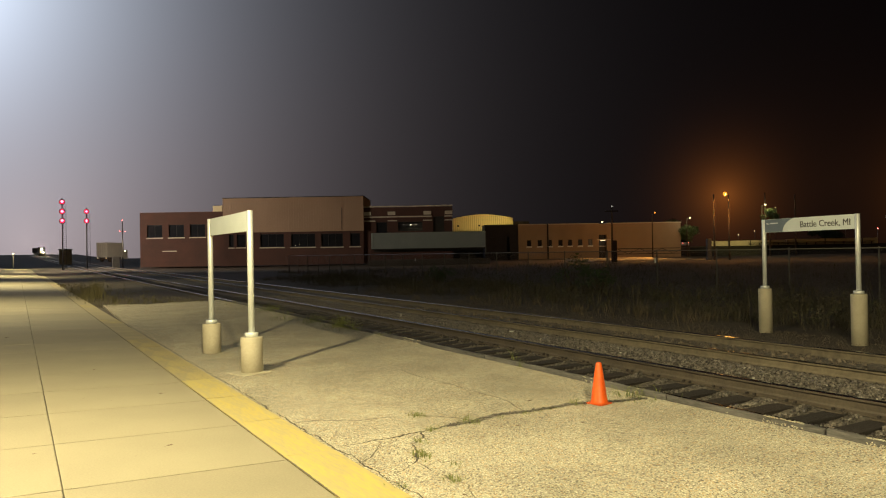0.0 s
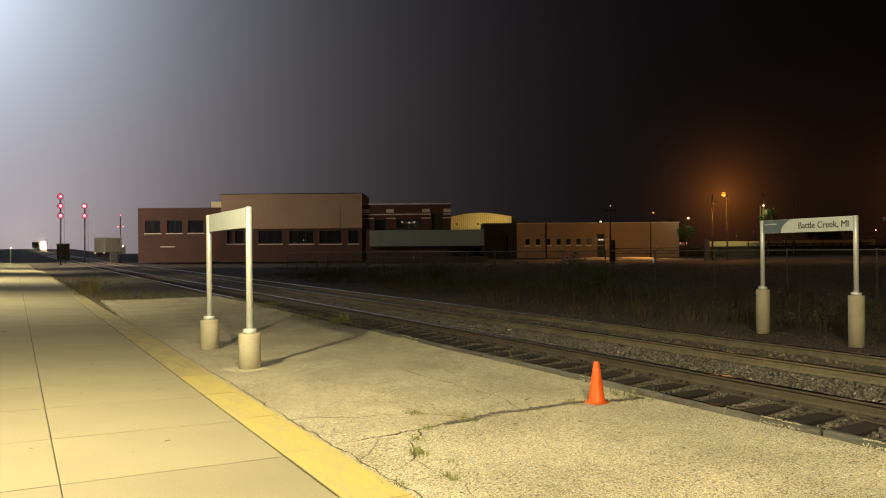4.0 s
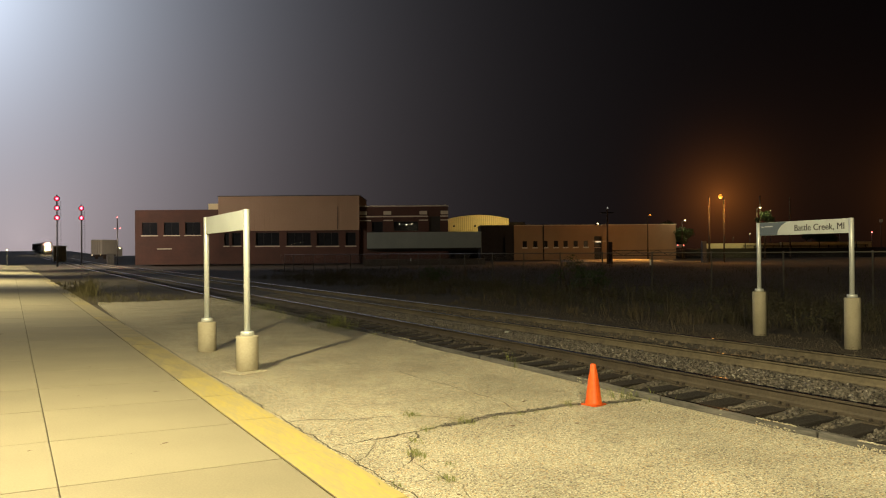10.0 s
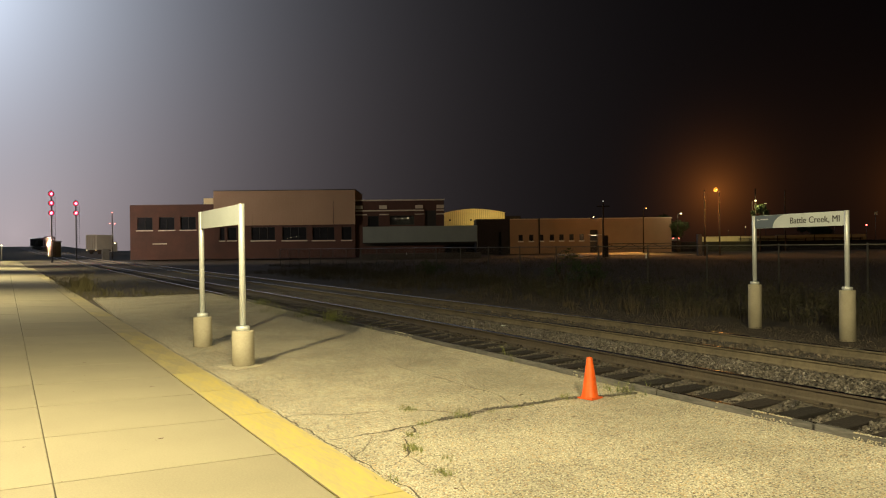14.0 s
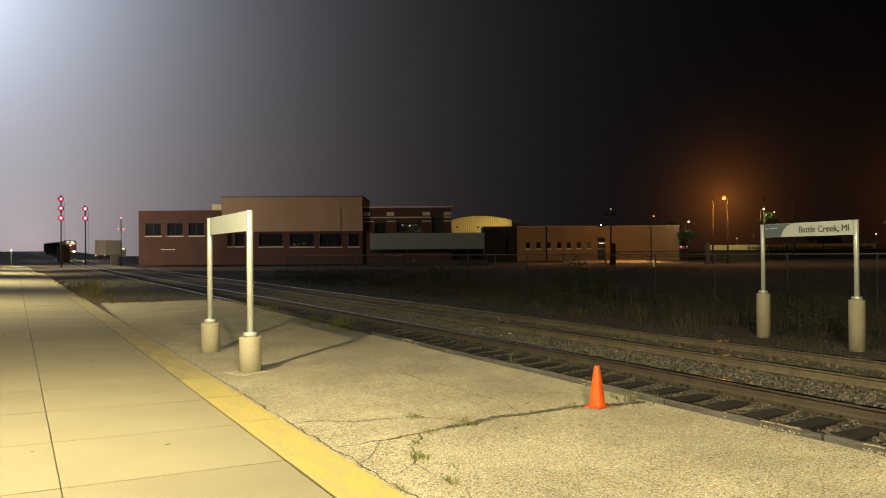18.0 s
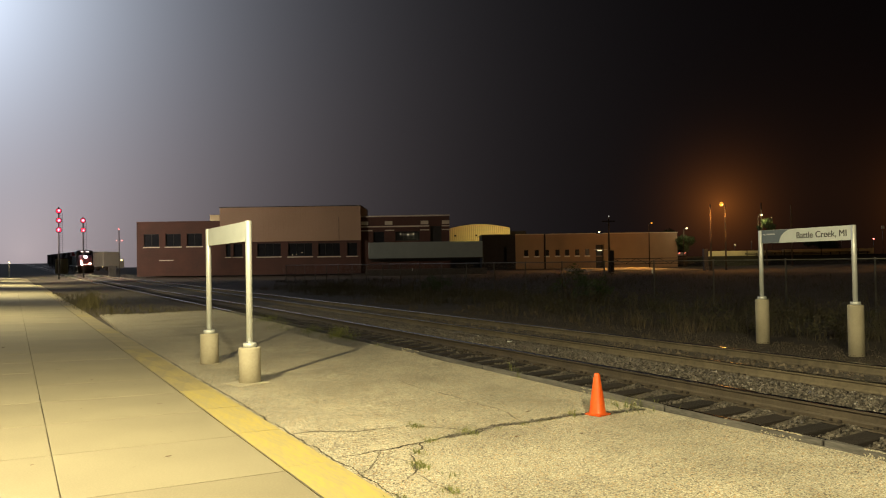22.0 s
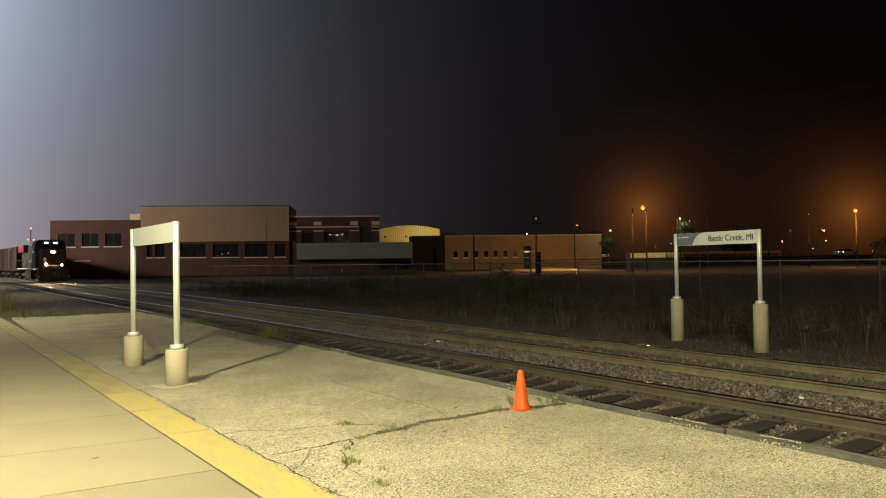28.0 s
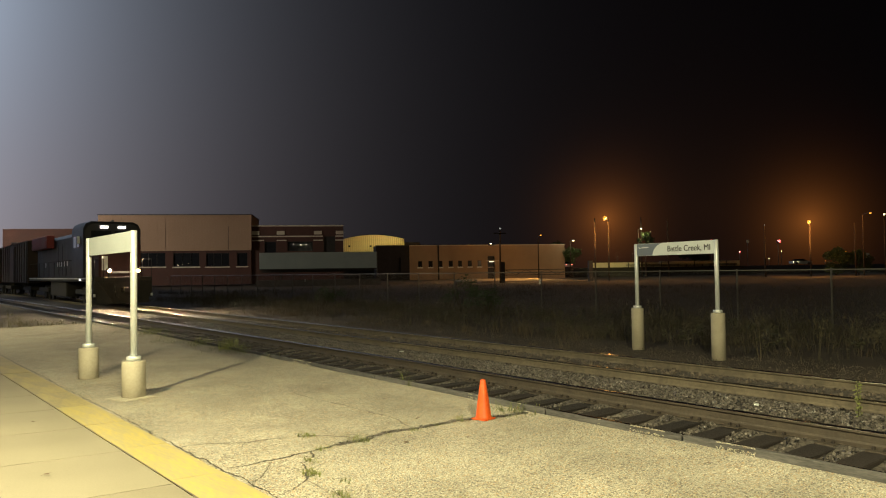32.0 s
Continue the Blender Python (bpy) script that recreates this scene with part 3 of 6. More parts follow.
build_track(FAR_RAILS, False, "second railway track with rusty rails in gravel", DUSTYRAIL, (DULLHEAD, RAILTOP))

# timber kerb along the near track
kerb = thing("timber_kerb", 5.664, 0, 0, 0, "weathered grey timber kerb between asphalt and track", "kerb", kind="structure")
_y = -8.0
for _len in (3.6, 4.2, 4.08, 1.81, 3.72, 3.85, 4.0, 4.1, 4.4):
    _bm = box(-0.022, 0.036, 0.012, _len - 0.012, -0.07, 0.094, 0.010)
    bmesh.ops.subdivide_edges(_bm, edges=[e for e in _bm.edges if abs((e.verts[0].co - e.verts[1].co).y) > 1], cuts=30)
    for _v in _bm.verts:
        _v.co.z += 0.008 * noise.noise((_v.co.y * 3.1 + _y, _v.co.x * 9, 4))
        _v.co.x += 0.006 * noise.noise((_v.co.y * 1.9, _v.co.z * 9 + _y, 8))
    piece("timber", mesh_of("timber", _bm, TIMBER), kerb, bend(_y) + random.uniform(-0.006, 0.006), _y, random.uniform(-0.006, 0.006), math.degrees(math.atan2(bend(_y) - bend(_y + _len), _len)))
    _y += _len


# ---- station name signs ----
def station_sign(p_left, p_right, base_z, base_h, top_z, label, both, fr=0.16, pr=0.046):
    """Two posts on concrete footings with a name board between; p_left is the left post for one who reads it from the sidewalk side."""
    a, b = Vector((*p_left, 0)), Vector((*p_right, 0))
    length = (b - a).length
    turn = math.degrees(math.atan2(b.y - a.y, b.x - a.x))
    sign = thing("station_sign", a.x, a.y, base_z, turn, label, "sign", "station name signs")
    top = top_z - base_z
    for x in (0.0, length):
        part("footing", turned([(fr, -0.12), (fr, base_h - 0.02), (fr - 0.008, base_h - 0.004), (fr - 0.018, base_h)], 32, at=(x, 0, 0)), CAST, sign, "round cast concrete footing")
        post = part("post", turned([(pr, base_h), (pr, top - 0.006), (pr - 0.005, top)], 24, at=(x, 0, 0)), ALU, sign, "brushed aluminium post")
        part("collar", turned([(0.098, base_h - 0.002), (0.098, base_h + 0.055), (0.092, base_h + 0.062), (0.06, base_h + 0.064)], 28, at=(x, 0, 0)), ALU, post)
    z0, z1 = top - 0.30, top - 0.003
    board = part("board", box(0.05, length - 0.05, -0.018, 0.018, z0, z1, 0.003), PANEL, sign, "pale enamel name board")
    if both:
        bm = bmesh.new()
        xr, xb = 0.05 + 0.37 * (length - 0.1), 0.05 + 0.22 * (length - 0.1)
        pts = [(0.056, z0 + 0.005), (xb, z0 + 0.005)]
        for k in range(1, 13):
            u = k / 12
            pts.append((xb + (xr - xb) * u ** 1.6, z0 + 0.005 + (z1 - z0 - 0.01) * (1 - (1 - u) ** 1.7)))
        pts.append((0.056, z1 - 0.005))
        f = bm.faces.new([bm.verts.new((x, -0.0225, z)) for x, z in pts])
        r = bmesh.ops.extrude_face_region(bm, geom=[f])
        for v in r["geom"]:
            if isinstance(v, bmesh.types.BMVert):
                v.co.y += 0.004
        bmesh.ops.recalc_face_normals(bm, faces=bm.faces)
        part("blue_field", bm, SIGNBLUE, board, "slate blue field with a curved edge")
        bm = bmesh.new()
        zc = (z0 + z1) / 2 + 0.055
        for x0, x1, zz in ((0.10, 0.16, zc), (0.13, 0.20, zc - 0.016)):
            box(x0, x1, -0.0265, -0.0235, zz - 0.006, zz + 0.008, 0, bm)
        part("emblem", bm, WHITEINK, board, "small white wing-like emblem")
        part("small_writing", box(0.22, 0.46, -0.0265, -0.0235, zc - 0.014, zc + 0.012), WHITEINK, board)
        words, x = [], 0.0
        for text in ("Battle", "Creek,", "MI"):
            cu = bpy.data.curves.new("lettering", "FONT")
            cu.body, cu.size, cu.extrude = text, 0.193, 0.0015
            tmp = new("lettering", cu)
            me = bpy.data.meshes.new_from_object(tmp)
            bpy.data.objects.remove(tmp)
            vs = [tuple(v.co) for v in me.vertices]
            fs = [tuple(p.vertices) for p in me.polygons]
            bold = bpy.data.meshes.new("lettering")
            bold.from_pydata([(a + 0.003 * (k - 1), b, c + 0.0002 * k) for k in range(3) for a, b, c in vs], [], [tuple(i + k * len(vs) for i in f) for k in range(3) for f in fs])
            me = bold
            me.materials.append(LETTER)
            words.append((text, me, x))
            x += max(v.co.x for v in me.vertices) + 0.062
        for text, me, x0 in words:
            word = new("lettering", me)
            word.parent = board
            word.matrix_basis = pose(length * 0.685 - (x - 0.062) / 2 + x0, -0.021, (z0 + z1) / 2 - 0.066, 90, 0, 0)
            tagged(word, "dark lettering reading " + text)
    return sign


station_sign((2.255, 13.05), (2.32, 10.50), 0.0, 0.52, 2.37, "aluminium station name sign on concrete footings in the asphalt", False)
station_sign((14.24, 10.75), (13.75, 8.29), -0.28, 1.02, 2.33, "aluminium station name sign reading Battle Creek, MI across the tracks", True, 0.15, 0.048)
part("footing_patch", box(-0.27, 0.20, -0.22, 0.22, -0.05, 0.014, 0.01), CAST).matrix_basis = pose(2.30, 10.48, 0, 0, 0, 20)
tagged(bpy.data.objects["footing_patch"], "thin pale concrete patch round the sign footing", "patch", kind="structure")

# ---- traffic cone ----
cone = thing("traffic_cone", 5.03, 6.08, 0.002, 12, "orange plastic traffic cone standing on cracked asphalt", "cone")
part("cone_body", turned([(0.098, 0.012), (0.094, 0.028), (0.088, 0.05), (0.062, 0.25), (0.034, 0.43), (0.030, 0.452), (0.022, 0.457), (0.018, 0.455)], 32), ORANGE, cone)
part("base_plate", box(-0.102, 0.102, -0.102, 0.102, 0.0, 0.016, 0.006), ORANGE, cone)

# ---- chain-link fence behind the weeds ----
fence = thing("chain_link_fence", 22.3, 0, -0.3, 0, "grey chain-link fence with a top rail behind tall weeds", "fence")
_ys = [round(9.59 - 3.06 * 5 + 3.06 * k, 2) for k in range(27)]
for _y in _ys:
    part("fence_post", turned([(0.03, -0.2), (0.03, 1.93), (0.034, 1.935), (0.025, 1.965)], 10, at=(0, _y, 0)), GALV, fence)
part("top_rail", rod((0, _ys[0], 1.91), (0, _ys[-1], 1.91), 0.021, 8), GALV, fence)
_v, _f = [], []


def wire(a, b, r):
    i = len(_v)
    for p in (a, b):
        for k in range(3):
            _v.append((p[0] + r * math.cos(2.1 * k), p[1] + r * math.sin(2.1 * k), p[2]))
    for k in range(3):
        _f.append((i + k, i + (k + 1) % 3, i + 3 + (k + 1) % 3, i + 3 + k))


_y = _ys[0] - 1.8
while _y < _ys[-1]:
    wire((0.03, _y, 0.05), (0.03, _y + 1.84, 1.89), 0.0012)
    wire((0.034, _y + 1.84, 0.05), (0.034, _y, 1.89), 0.0012)
    _y += 0.075
for _y, _z in ((21.92, 1.48), (44.35, 1.51)):
    part("tag_plate", box(-0.012, -0.004, _y - 0.04, _y + 0.04, _z - 0.09, _z + 0.10), PANEL, fence, "small white plate on the fence")
raw("wire_mesh", _v, _f, GALV, fence, "woven steel wire mesh", "stuff")

# ---- buildings across the yard, set square to the camera's first view and placed to fit it ----
VIEW_TURN = -29.283
_fr = pose(-0.3, 0.055, 0, 0, 0, VIEW_TURN)


def yard(x, y, z=0.0):
    return _fr @ Vector((x, y, z))


def house(name, x, y, label, category="building", turn=0.0):
    p = yard(x, y)
    return thing(name, p.x, p.y, 0, VIEW_TURN + turn, label, category)


def ribs(bm, x0, x1, z0, z1, y, step, deep=0.03):
    x = x0
    while x < x1 - step * 0.4:
        box(x, x + step * 0.35, y - deep, y, z0, z1, 0, bm)
        x += step
    return bm


def window(parent, x0, x1, z0, z1, y, frame_mat=DARKMETAL, sill=True, lights=1, pane=GLASS, sill_mat=LIMESTONE, sill_h=0.16):
    w = part("window", box(x0, x1, y + 0.10, y + 0.16, z0, z1), DARKMETAL, parent)
    t = 0.07
    fr = bmesh.new()
    box(x0, x1, y - 0.02, y + 0.1, z1 - t, z1, 0, fr)
    box(x0, x1, y - 0.02, y + 0.1, z0, z0 + t, 0, fr)
    box(x0, x0 + t, y - 0.02, y + 0.1, z0 + t, z1 - t, 0, fr)
    box(x1 - t, x1, y - 0.02, y + 0.1, z0 + t, z1 - t, 0, fr)
    for k in range(1, lights):
        xc = x0 + (x1 - x0) * k / lights
        box(xc - 0.03, xc + 0.03, y, y + 0.1, z0 + t, z1 - t, 0, fr)
    part("window_frame", fr, frame_mat, w)
    for k in range(lights):
        a, b = x0 + (x1 - x0) * k / lights, x0 + (x1 - x0) * (k + 1) / lights
        part("pane", box(a + t / 2, b - t / 2, y + 0.06, y + 0.08, z0 + t, z1 - t), pane, w)
    if sill:
        part("window_sill", box(x0 - 0.12, x1 + 0.12, y - 0.22, y + 0.02, z0 - sill_h, z0 + 0.01), sill_mat, w)
    return w


def wall_with(bm, x0, x1, z0, z1, y0, y1, holes):
    """One wall with rectangular openings through it: holes are (x0, x1, z0, z1)."""
    xs = sorted({x0, x1, *[h[0] for h in holes], *[h[1] for h in holes]})
    zs = sorted({z0, z1, *[h[2] for h in holes], *[h[3] for h in holes]})
    vert = {}

    def v(i, j, y):
        if (i, j, y) not in vert:
            vert[i, j, y] = bm.verts.new((xs[i], y, zs[j]))
        return vert[i, j, y]

    def solid(i, j):
        if not (0 <= i < len(xs) - 1 and 0 <= j < len(zs) - 1):
            return False
        cx, cz = (xs[i] + xs[i + 1]) / 2, (zs[j] + zs[j + 1]) / 2
        return not any(h[0] < cx < h[1] and h[2] < cz < h[3] for h in holes)

    for i in range(len(xs) - 1):
        for j in range(len(zs) - 1):
            if not solid(i, j):
                continue
            bm.faces.new((v(i, j, y0), v(i + 1, j, y0), v(i + 1, j + 1, y0), v(i, j + 1, y0)))
            bm.faces.new((v(i, j + 1, y1), v(i + 1, j + 1, y1), v(i + 1, j, y1), v(i, j, y1)))
            for di, dj, p, q in ((-1, 0, (i, j + 1), (i, j)), (1, 0, (i + 1, j), (i + 1, j + 1)), (0, -1, (i, j), (i + 1, j)), (0, 1, (i + 1, j + 1), (i, j + 1))):
                if not solid(i + di, j + dj):
                    bm.faces.new((v(*p, y0), v(*p, y1), v(*q, y1), v(*q, y0)))
    bmesh.ops.recalc_face_normals(bm, faces=bm.faces)
    return bm


def factory():
    """Long red-brick works with a tan metal upper storey and a stone-banded end block."""
    h = house("brick_factory", -25, 120, "dark red-brick factory with a tan ribbed-metal upper storey", "factory")
    ox = 25.0
    wins = [(-36.2, -35.4, 3.1, 5.3), (-34.9, -33.4, 3.1, 5.3), (-30.9, -26.9, 3.05, 5.3), (-25.7, -21.6, 3.0, 5.25), (-20.6, -16.9, 2.95, 5.2), (-15.7, -14.0, 2.95, 5.2)]
    holes = [(a + ox, b + ox, c, d) for a, b, c, d in wins]
    part("lower_wall", wall_with(bmesh.new(), -37.1 + ox, -13.4 + ox, 0, 5.6, 0, 0.4, holes), BRICK, h, "dark red brick wall")
    for a, b, c, d in holes:
        window(h, a, b, c, d, 0.1, lights=max(1, round((b - a) / 1.3)))
    up = part("upper_storey", box(-37.1 + ox, -13.35 + ox, -0.25, 12, 5.6, 11.4), TANMETAL, h, "tan ribbed metal cladding")
    part("cladding_ribs", ribs(bmesh.new(), -37.05 + ox, -13.4 + ox, 5.62, 11.36, -0.25, 0.42, 0.045), TANMETAL, up)
    part("coping", box(-37.2 + ox, -13.25 + ox, -0.33, 12.1, 11.4, 11.52), DARKMETAL, up)
    part("downpipe", rod((-17.0 + ox, -0.335, 5.7), (-17.0 + ox, -0.335, 9.6), 0.035), DARKMETAL, up, "thin dark downpipe")
    part("core", box(-37.1 + ox, -13.4 + ox, 0.45, 12, 0, 5.55), BRICK, h)
    part("rear_penthouse", box(-39.5 + ox, -37.9 + ox, 2, 4, 9.1, 10.4), CREAM, h, "pale vent housing on the roof")
    # west wing
    lw = [(-50.3, -47.7, 5.0, 7.2), (-46.6, -44.0, 5.0, 7.2), (-43.0, -40.4, 5.0, 7.2), (-47.7, -45.3, 1.6, 2.6)]
    west = part("west_wall", wall_with(bmesh.new(), -51.5 + ox, -37.12 + ox, 0, 9.3, 0.6, 1.0, [(a + ox, b + ox, c, d) for a, b, c, d in lw[:3]]), BRICK, h, "dark red brick wing")
    for a, b, c, d in lw[:3]:
        window(h, a + ox, b + ox, c, d, 0.7, lights=2)
    part("west_core", box(-51.5 + ox, -37.15 + ox, 1.05, 12, 0, 9.25), BRICK, h)
    part("west_sill", box(-47.7 + ox, -45.3 + ox, 0.5, 0.6, 2.6, 2.75), LIMESTONE, west)
    # end block with stone bands
    eh = [(-11.3 + ox, -9.4 + ox, 5.0, 7.0), (-7.6 + ox, -3.4 + ox, 5.4, 7.0), (-1.6 + ox, 0.3 + ox, 4.0, 7.8)]
    end = part("end_block", wall_with(bmesh.new(), -13.35 + ox, 1.66 + ox, 0, 9.6, 0.3, 0.7, eh), BRICK, h, "dark red brick end block")
    for a, b, c, d in eh:
        window(h, a, b, c, d, 0.4, lights=max(1, round((b - a) / 1.4)), sill=False, pane=DARKMETAL if d > 7.5 else GLASS)
    part("end_core", box(-13.3 + ox, 1.6 + ox, 0.75, 12, 0, 9.5), BRICK, h)
    part("stone_cornice", box(-13.35 + ox, 1.72 + ox, 0.18, 0.3, 9.5, 9.72), LIMESTONE, end)
    for a, b in ((-13.3, -1.75), (0.35, 1.68)):
        part("stone_band", box(a + ox, b + ox, 0.22, 0.3, 7.75, 7.95), LIMESTONE, end)
    for a, b in ((-13.3, -11.4), (-9.3, -7.7), (-3.3, -1.75), (0.35, 1.68)):
        part("stone_block", box(a + ox, b + ox, 0.20, 0.3, 7.10, 7.28), LIMESTONE, end)
    for a, b in ((-13.3, -12.1), (-9.3, -8.0), (-3.2, -1.9), (0.4, 1.68)):
        part("stone_block", box(a + ox, b + ox, 0.20, 0.3, 8.15, 8.75, 0.03), LIMESTONE, end)
    for x, z, r in ((-6.6, 6.55, 0.10), (-5.4, 6.45, 0.13), (-4.5, 6.55, 0.09)):
        bm = bmesh.new()
        bmesh.ops.create_uvsphere(bm, u_segments=10, v_segments=6, radius=r * 0.6, matrix=Matrix.Translation((x + ox, 0.40, z)))
        part("window_dot", bm, WINDOWDOT, h, "small warm glowing dot at the glass")
    # glowing dots put at the panes to imitate reflections of lamps across the tracks
    for x, z in ((-24.95, 3.3), (-23.35, 3.6), (-24.3, 3.45)):
        bm = bmesh.new()
        bmesh.ops.create_uvsphere(bm, u_segments=8, v_segments=5, radius=0.045, matrix=Matrix.Translation((x + ox, 0.14, z)))
        part("window_dot", bm, WINDOWDOT, h)
    return h


WINDOWDOT = glow("bulb_glow", (1.0, 0.80, 0.5), 5.0)
factory()


def trailer():
    t = house("semi_trailer", 6.4, 106, "long grey-white box semi-trailer parked before the factory", "trailer")
    part("cargo_box", box(-17.1, 0, 0, 2.5, 2.35, 4.75, 0.04), TRAILERWHITE, t)
    x = -16.8
    while x < -0.2:
        part("side_seam", box(x, x + 0.02, -0.006, 0.0, 2.5, 4.65), TRAILERWHITE, t)
        x += 1.22
    part("lower_rail", box(-17.1, 0, -0.03, 2.53, 2.2, 2.36, 0.01), DARKMETAL, t)
    part("corner_post", box(-0.06, 0.05, -0.04, 0.10, 1.5, 4.75, 0.01), GALV, t)
    part("chassis", box(-16.8, -0.4, 0.8, 1.7, 1.85, 2.2), RUNNING, t)
    for x in (-2.2, -3.5):
        for y in (0.3, 2.2):
            bm = bmesh.new()
            bmesh.ops.create_cone(bm, cap_ends=True, segments=20, radius1=0.52, radius2=0.52, depth=0.28, matrix=Matrix.Translation((x, y, 1.2)) @ Matrix.Rotation(radians(90), 4, "X"))
            part("wheel", bm, RUNNING, t)
        part("axle", rod((x, 0.3, 1.2), (x, 2.2, 1.2), 0.07), RUNNING, t)
    for y in (0.4, 2.1):
        part("landing_leg", box(-14.2, -14.05, y - 0.07, y + 0.07, 0.7, 2.2), RUNNING, t)
    part("loading_apron", box(-17.6, 0.5, -0.6, 3.2, -0.2, 0.7, 0.02), PALEDARK, t)


PALEDARK = surface("stained_dock_concrete", ((0.05, 0.045, 0.04), (0.10, 0.09, 0.08)), 0.9, fine=6, broad=0.5, bump=0.1)
trailer()


def arched_hall():
    h = house("arched_hall", 8.8, 155, "cream ribbed-metal hall with a low curved roof", "hall")
    outline = [(-6.6, 0)]
    for k in range(17):
        u = k / 16
        x = -6.6 + 13.2 * u
        outline.append((x, 8.75 + 1.08 * math.sin(math.pi * min(1, max(0, 0.08 + 0.86 * u)))))
    outline.append((6.6, 0))
    bm = bmesh.new()
    f = bm.faces.new([bm.verts.new((x, 0, z)) for x, z in outline])
    r = bmesh.ops.extrude_face_region(bm, geom=[f])
    for v in r["geom"]:
        if isinstance(v, bmesh.types.BMVert):
            v.co.y += 26
    bmesh.ops.recalc_face_normals(bm, faces=bm.faces)
    part("gable_wall", bm, CREAM, h)
    bm = bmesh.new()
    x = -6.5
    while x < 6.4:
        u = (x + 6.6) / 13.2
        box(x, x + 0.12, -0.05, 0, 0, 8.65 + 1.08 * math.sin(math.pi * (0.08 + 0.86 * u)), 0, bm)
        x += 0.42
    part("cladding_ribs", bm, CREAMRIB, h)
    for x in (-5.4, -0.8):
        part("vent", box(x - 0.22, x + 0.22, -0.12, 0.02, 7.2, 7.55), DARKMETAL, h)
    part("canopy_roof", box(-6.7, 0.6, -1.6, -0.06, 6.0, 6.25), CREAM, h)
    part("side_shed", box(6.62, 10.5, 3, 26, 0, 8.3), DARKMETAL, h)
    # made-up dark block that keeps the foot of the lit gable dark
    an = part("annex", box(-7.2, 0.3, -6.0, -1.7, 0, 6.0, 0.02), DARKMETAL, h, "dark block added before the gable foot")
    part("cover_door", box(-4.5, -2.0, -6.06, -6.0, 0, 3.5), RUNNING, an)
    k = house("dark_shed", 11.4, 138, "black metal shed beside the cream hall", "shed")
    part("shed_wall", wall_with(bmesh.new(), -3.2, 3.3, 0, 6.75, 0, 0.3, [(-2.0, 1.6, 0, 4.4)]), BLACKSHED, k)
    part("shed_core", box(-3.2, 3.3, 0.9, 9, 0, 6.7), BLACKSHED, k)
    # lamp box and spot added out of view on the roof, to brighten the hall
    part("unseen_lamp_box", box(0.4, 0.9, 8.2, 8.6, 6.72, 6.9, 0.02), DARKMETAL, k)
    q = yard(12.0, 147.2, 7.1)
    lamp("SPOT", "hall_fill_light", q, 1800, (1.0, 0.72, 0.22), 0.2, yard(8.0, 155, 8.6), 130, 0.6)
    part("shed_coping", box(-3.3, 3.35, -0.06, 9, 6.75, 6.88), DARKMETAL, k)


arched_hall()


def low_block():
    h = house("low_brick_building", 31, 140, "long low tan-brick building with a pale coping and small windows", "building", turn=1.2)
    x0, x1 = -16.1, 16.1
    wins = [(c - 0.42, c + 0.42, 2.55, 3.75) for c in (-14.0, -11.9, -9.9, -7.8, -5.9, -3.9, -1.9)]
    holes = wins + [(-0.2, 1.35, 0, 4.6)]
    part("front_wall", wall_with(bmesh.new(), x0, x1, 0, 6.75, 0, 0.35, holes), TANBRICK, h, "tan brick front wall")
    part("core", box(x0, x1, 1.2, 14, 0, 6.6), TANBRICK, h)
    for k, (a, b) in enumerate(((x0 - 0.1, -10.35), (-10.25, -0.1), (1.4, x1 + 0.1))):
        part("coping", box(a, b, -0.12, 14.1, 6.75, 6.93), LIMESTONE, h, "pale stone coping")
    for a, b, c, d in wins:
        # whiter, taller sills: their lit look is put into colour and size
        window(h, a, b, c, d, 0.08, sill_mat=PANEL, sill_h=0.26)
    part("downpipe", rod((-10.3, -0.1, 0), (-10.3, -0.1, 6.9), 0.14), DARKMETAL, h)
    d = part("door", box(-0.05, 1.2, 0.5, 0.6, 0, 2.3), DARKMETAL, h, "dark recessed entrance door")
    part("door_frame", box(-0.2, 1.35, 0.42, 0.5, 2.3, 2.42), LIMESTONE, d)
    part("entrance_canopy", box(-0.6, 2.0, -0.5, 0.4, 3.55, 3.72), LIMESTONE, h, "pale slab over the entrance")
    bm = box(0.1, 1.0, -0.2, 0.1, 3.42, 3.52)
    part("entrance_light", bm, WHITEDIM, h, "white strip light under the canopy")
    part("recess_wall", box(-0.2, 1.35, 0.9, 1.1, 0, 6.6), DARKMETAL, h)
    part("roof_lamp", box(0.4, 0.65, -0.1, 0.1, 7.0, 7.2), WHITEGLOW, h)


WHITEDIM = glow("strip_light_glow", (1.0, 0.86, 0.6), 2.0)
low_block()

# lit paving of the lot, parapet of the road
lot = house("lot_paving", 25, 118, "orange-lit asphalt of a loading lot", "paving")
lot["kind"] = "structure"
part("paving", box(-3, 13.5, -14, 21.8, -0.1, 0.06), ROADWAY, lot)


def parapet(x0, x1, y, z0, z1, label):
    h = house("road_parapet", (x0 + x1) / 2, y, label, "wall")
    w = (x1 - x0) / 2
    n = max(2, round((x1 - x0) / 6))
    for k in range(n):
        a, b = -w + 2 * w * k / n, -w + 2 * w * (k + 1) / n
        part("wall_panel", box(a + 0.02, b - 0.02, 0, 0.35, 1.95, z1, 0.03), PALEWALL, h)
    part("wall_cap", box(-w, w, -0.06, 0.41, z1, z1 + 0.14, 0.02), PALEWALL, h)


parapet(57.7, 74, 153.2, 0, 2.95, "pale concrete road parapet lit by a street lamp")
parapet(74.2, 94, 153.2, 0, 3.1, "dim concrete road parapet beyond the yard")


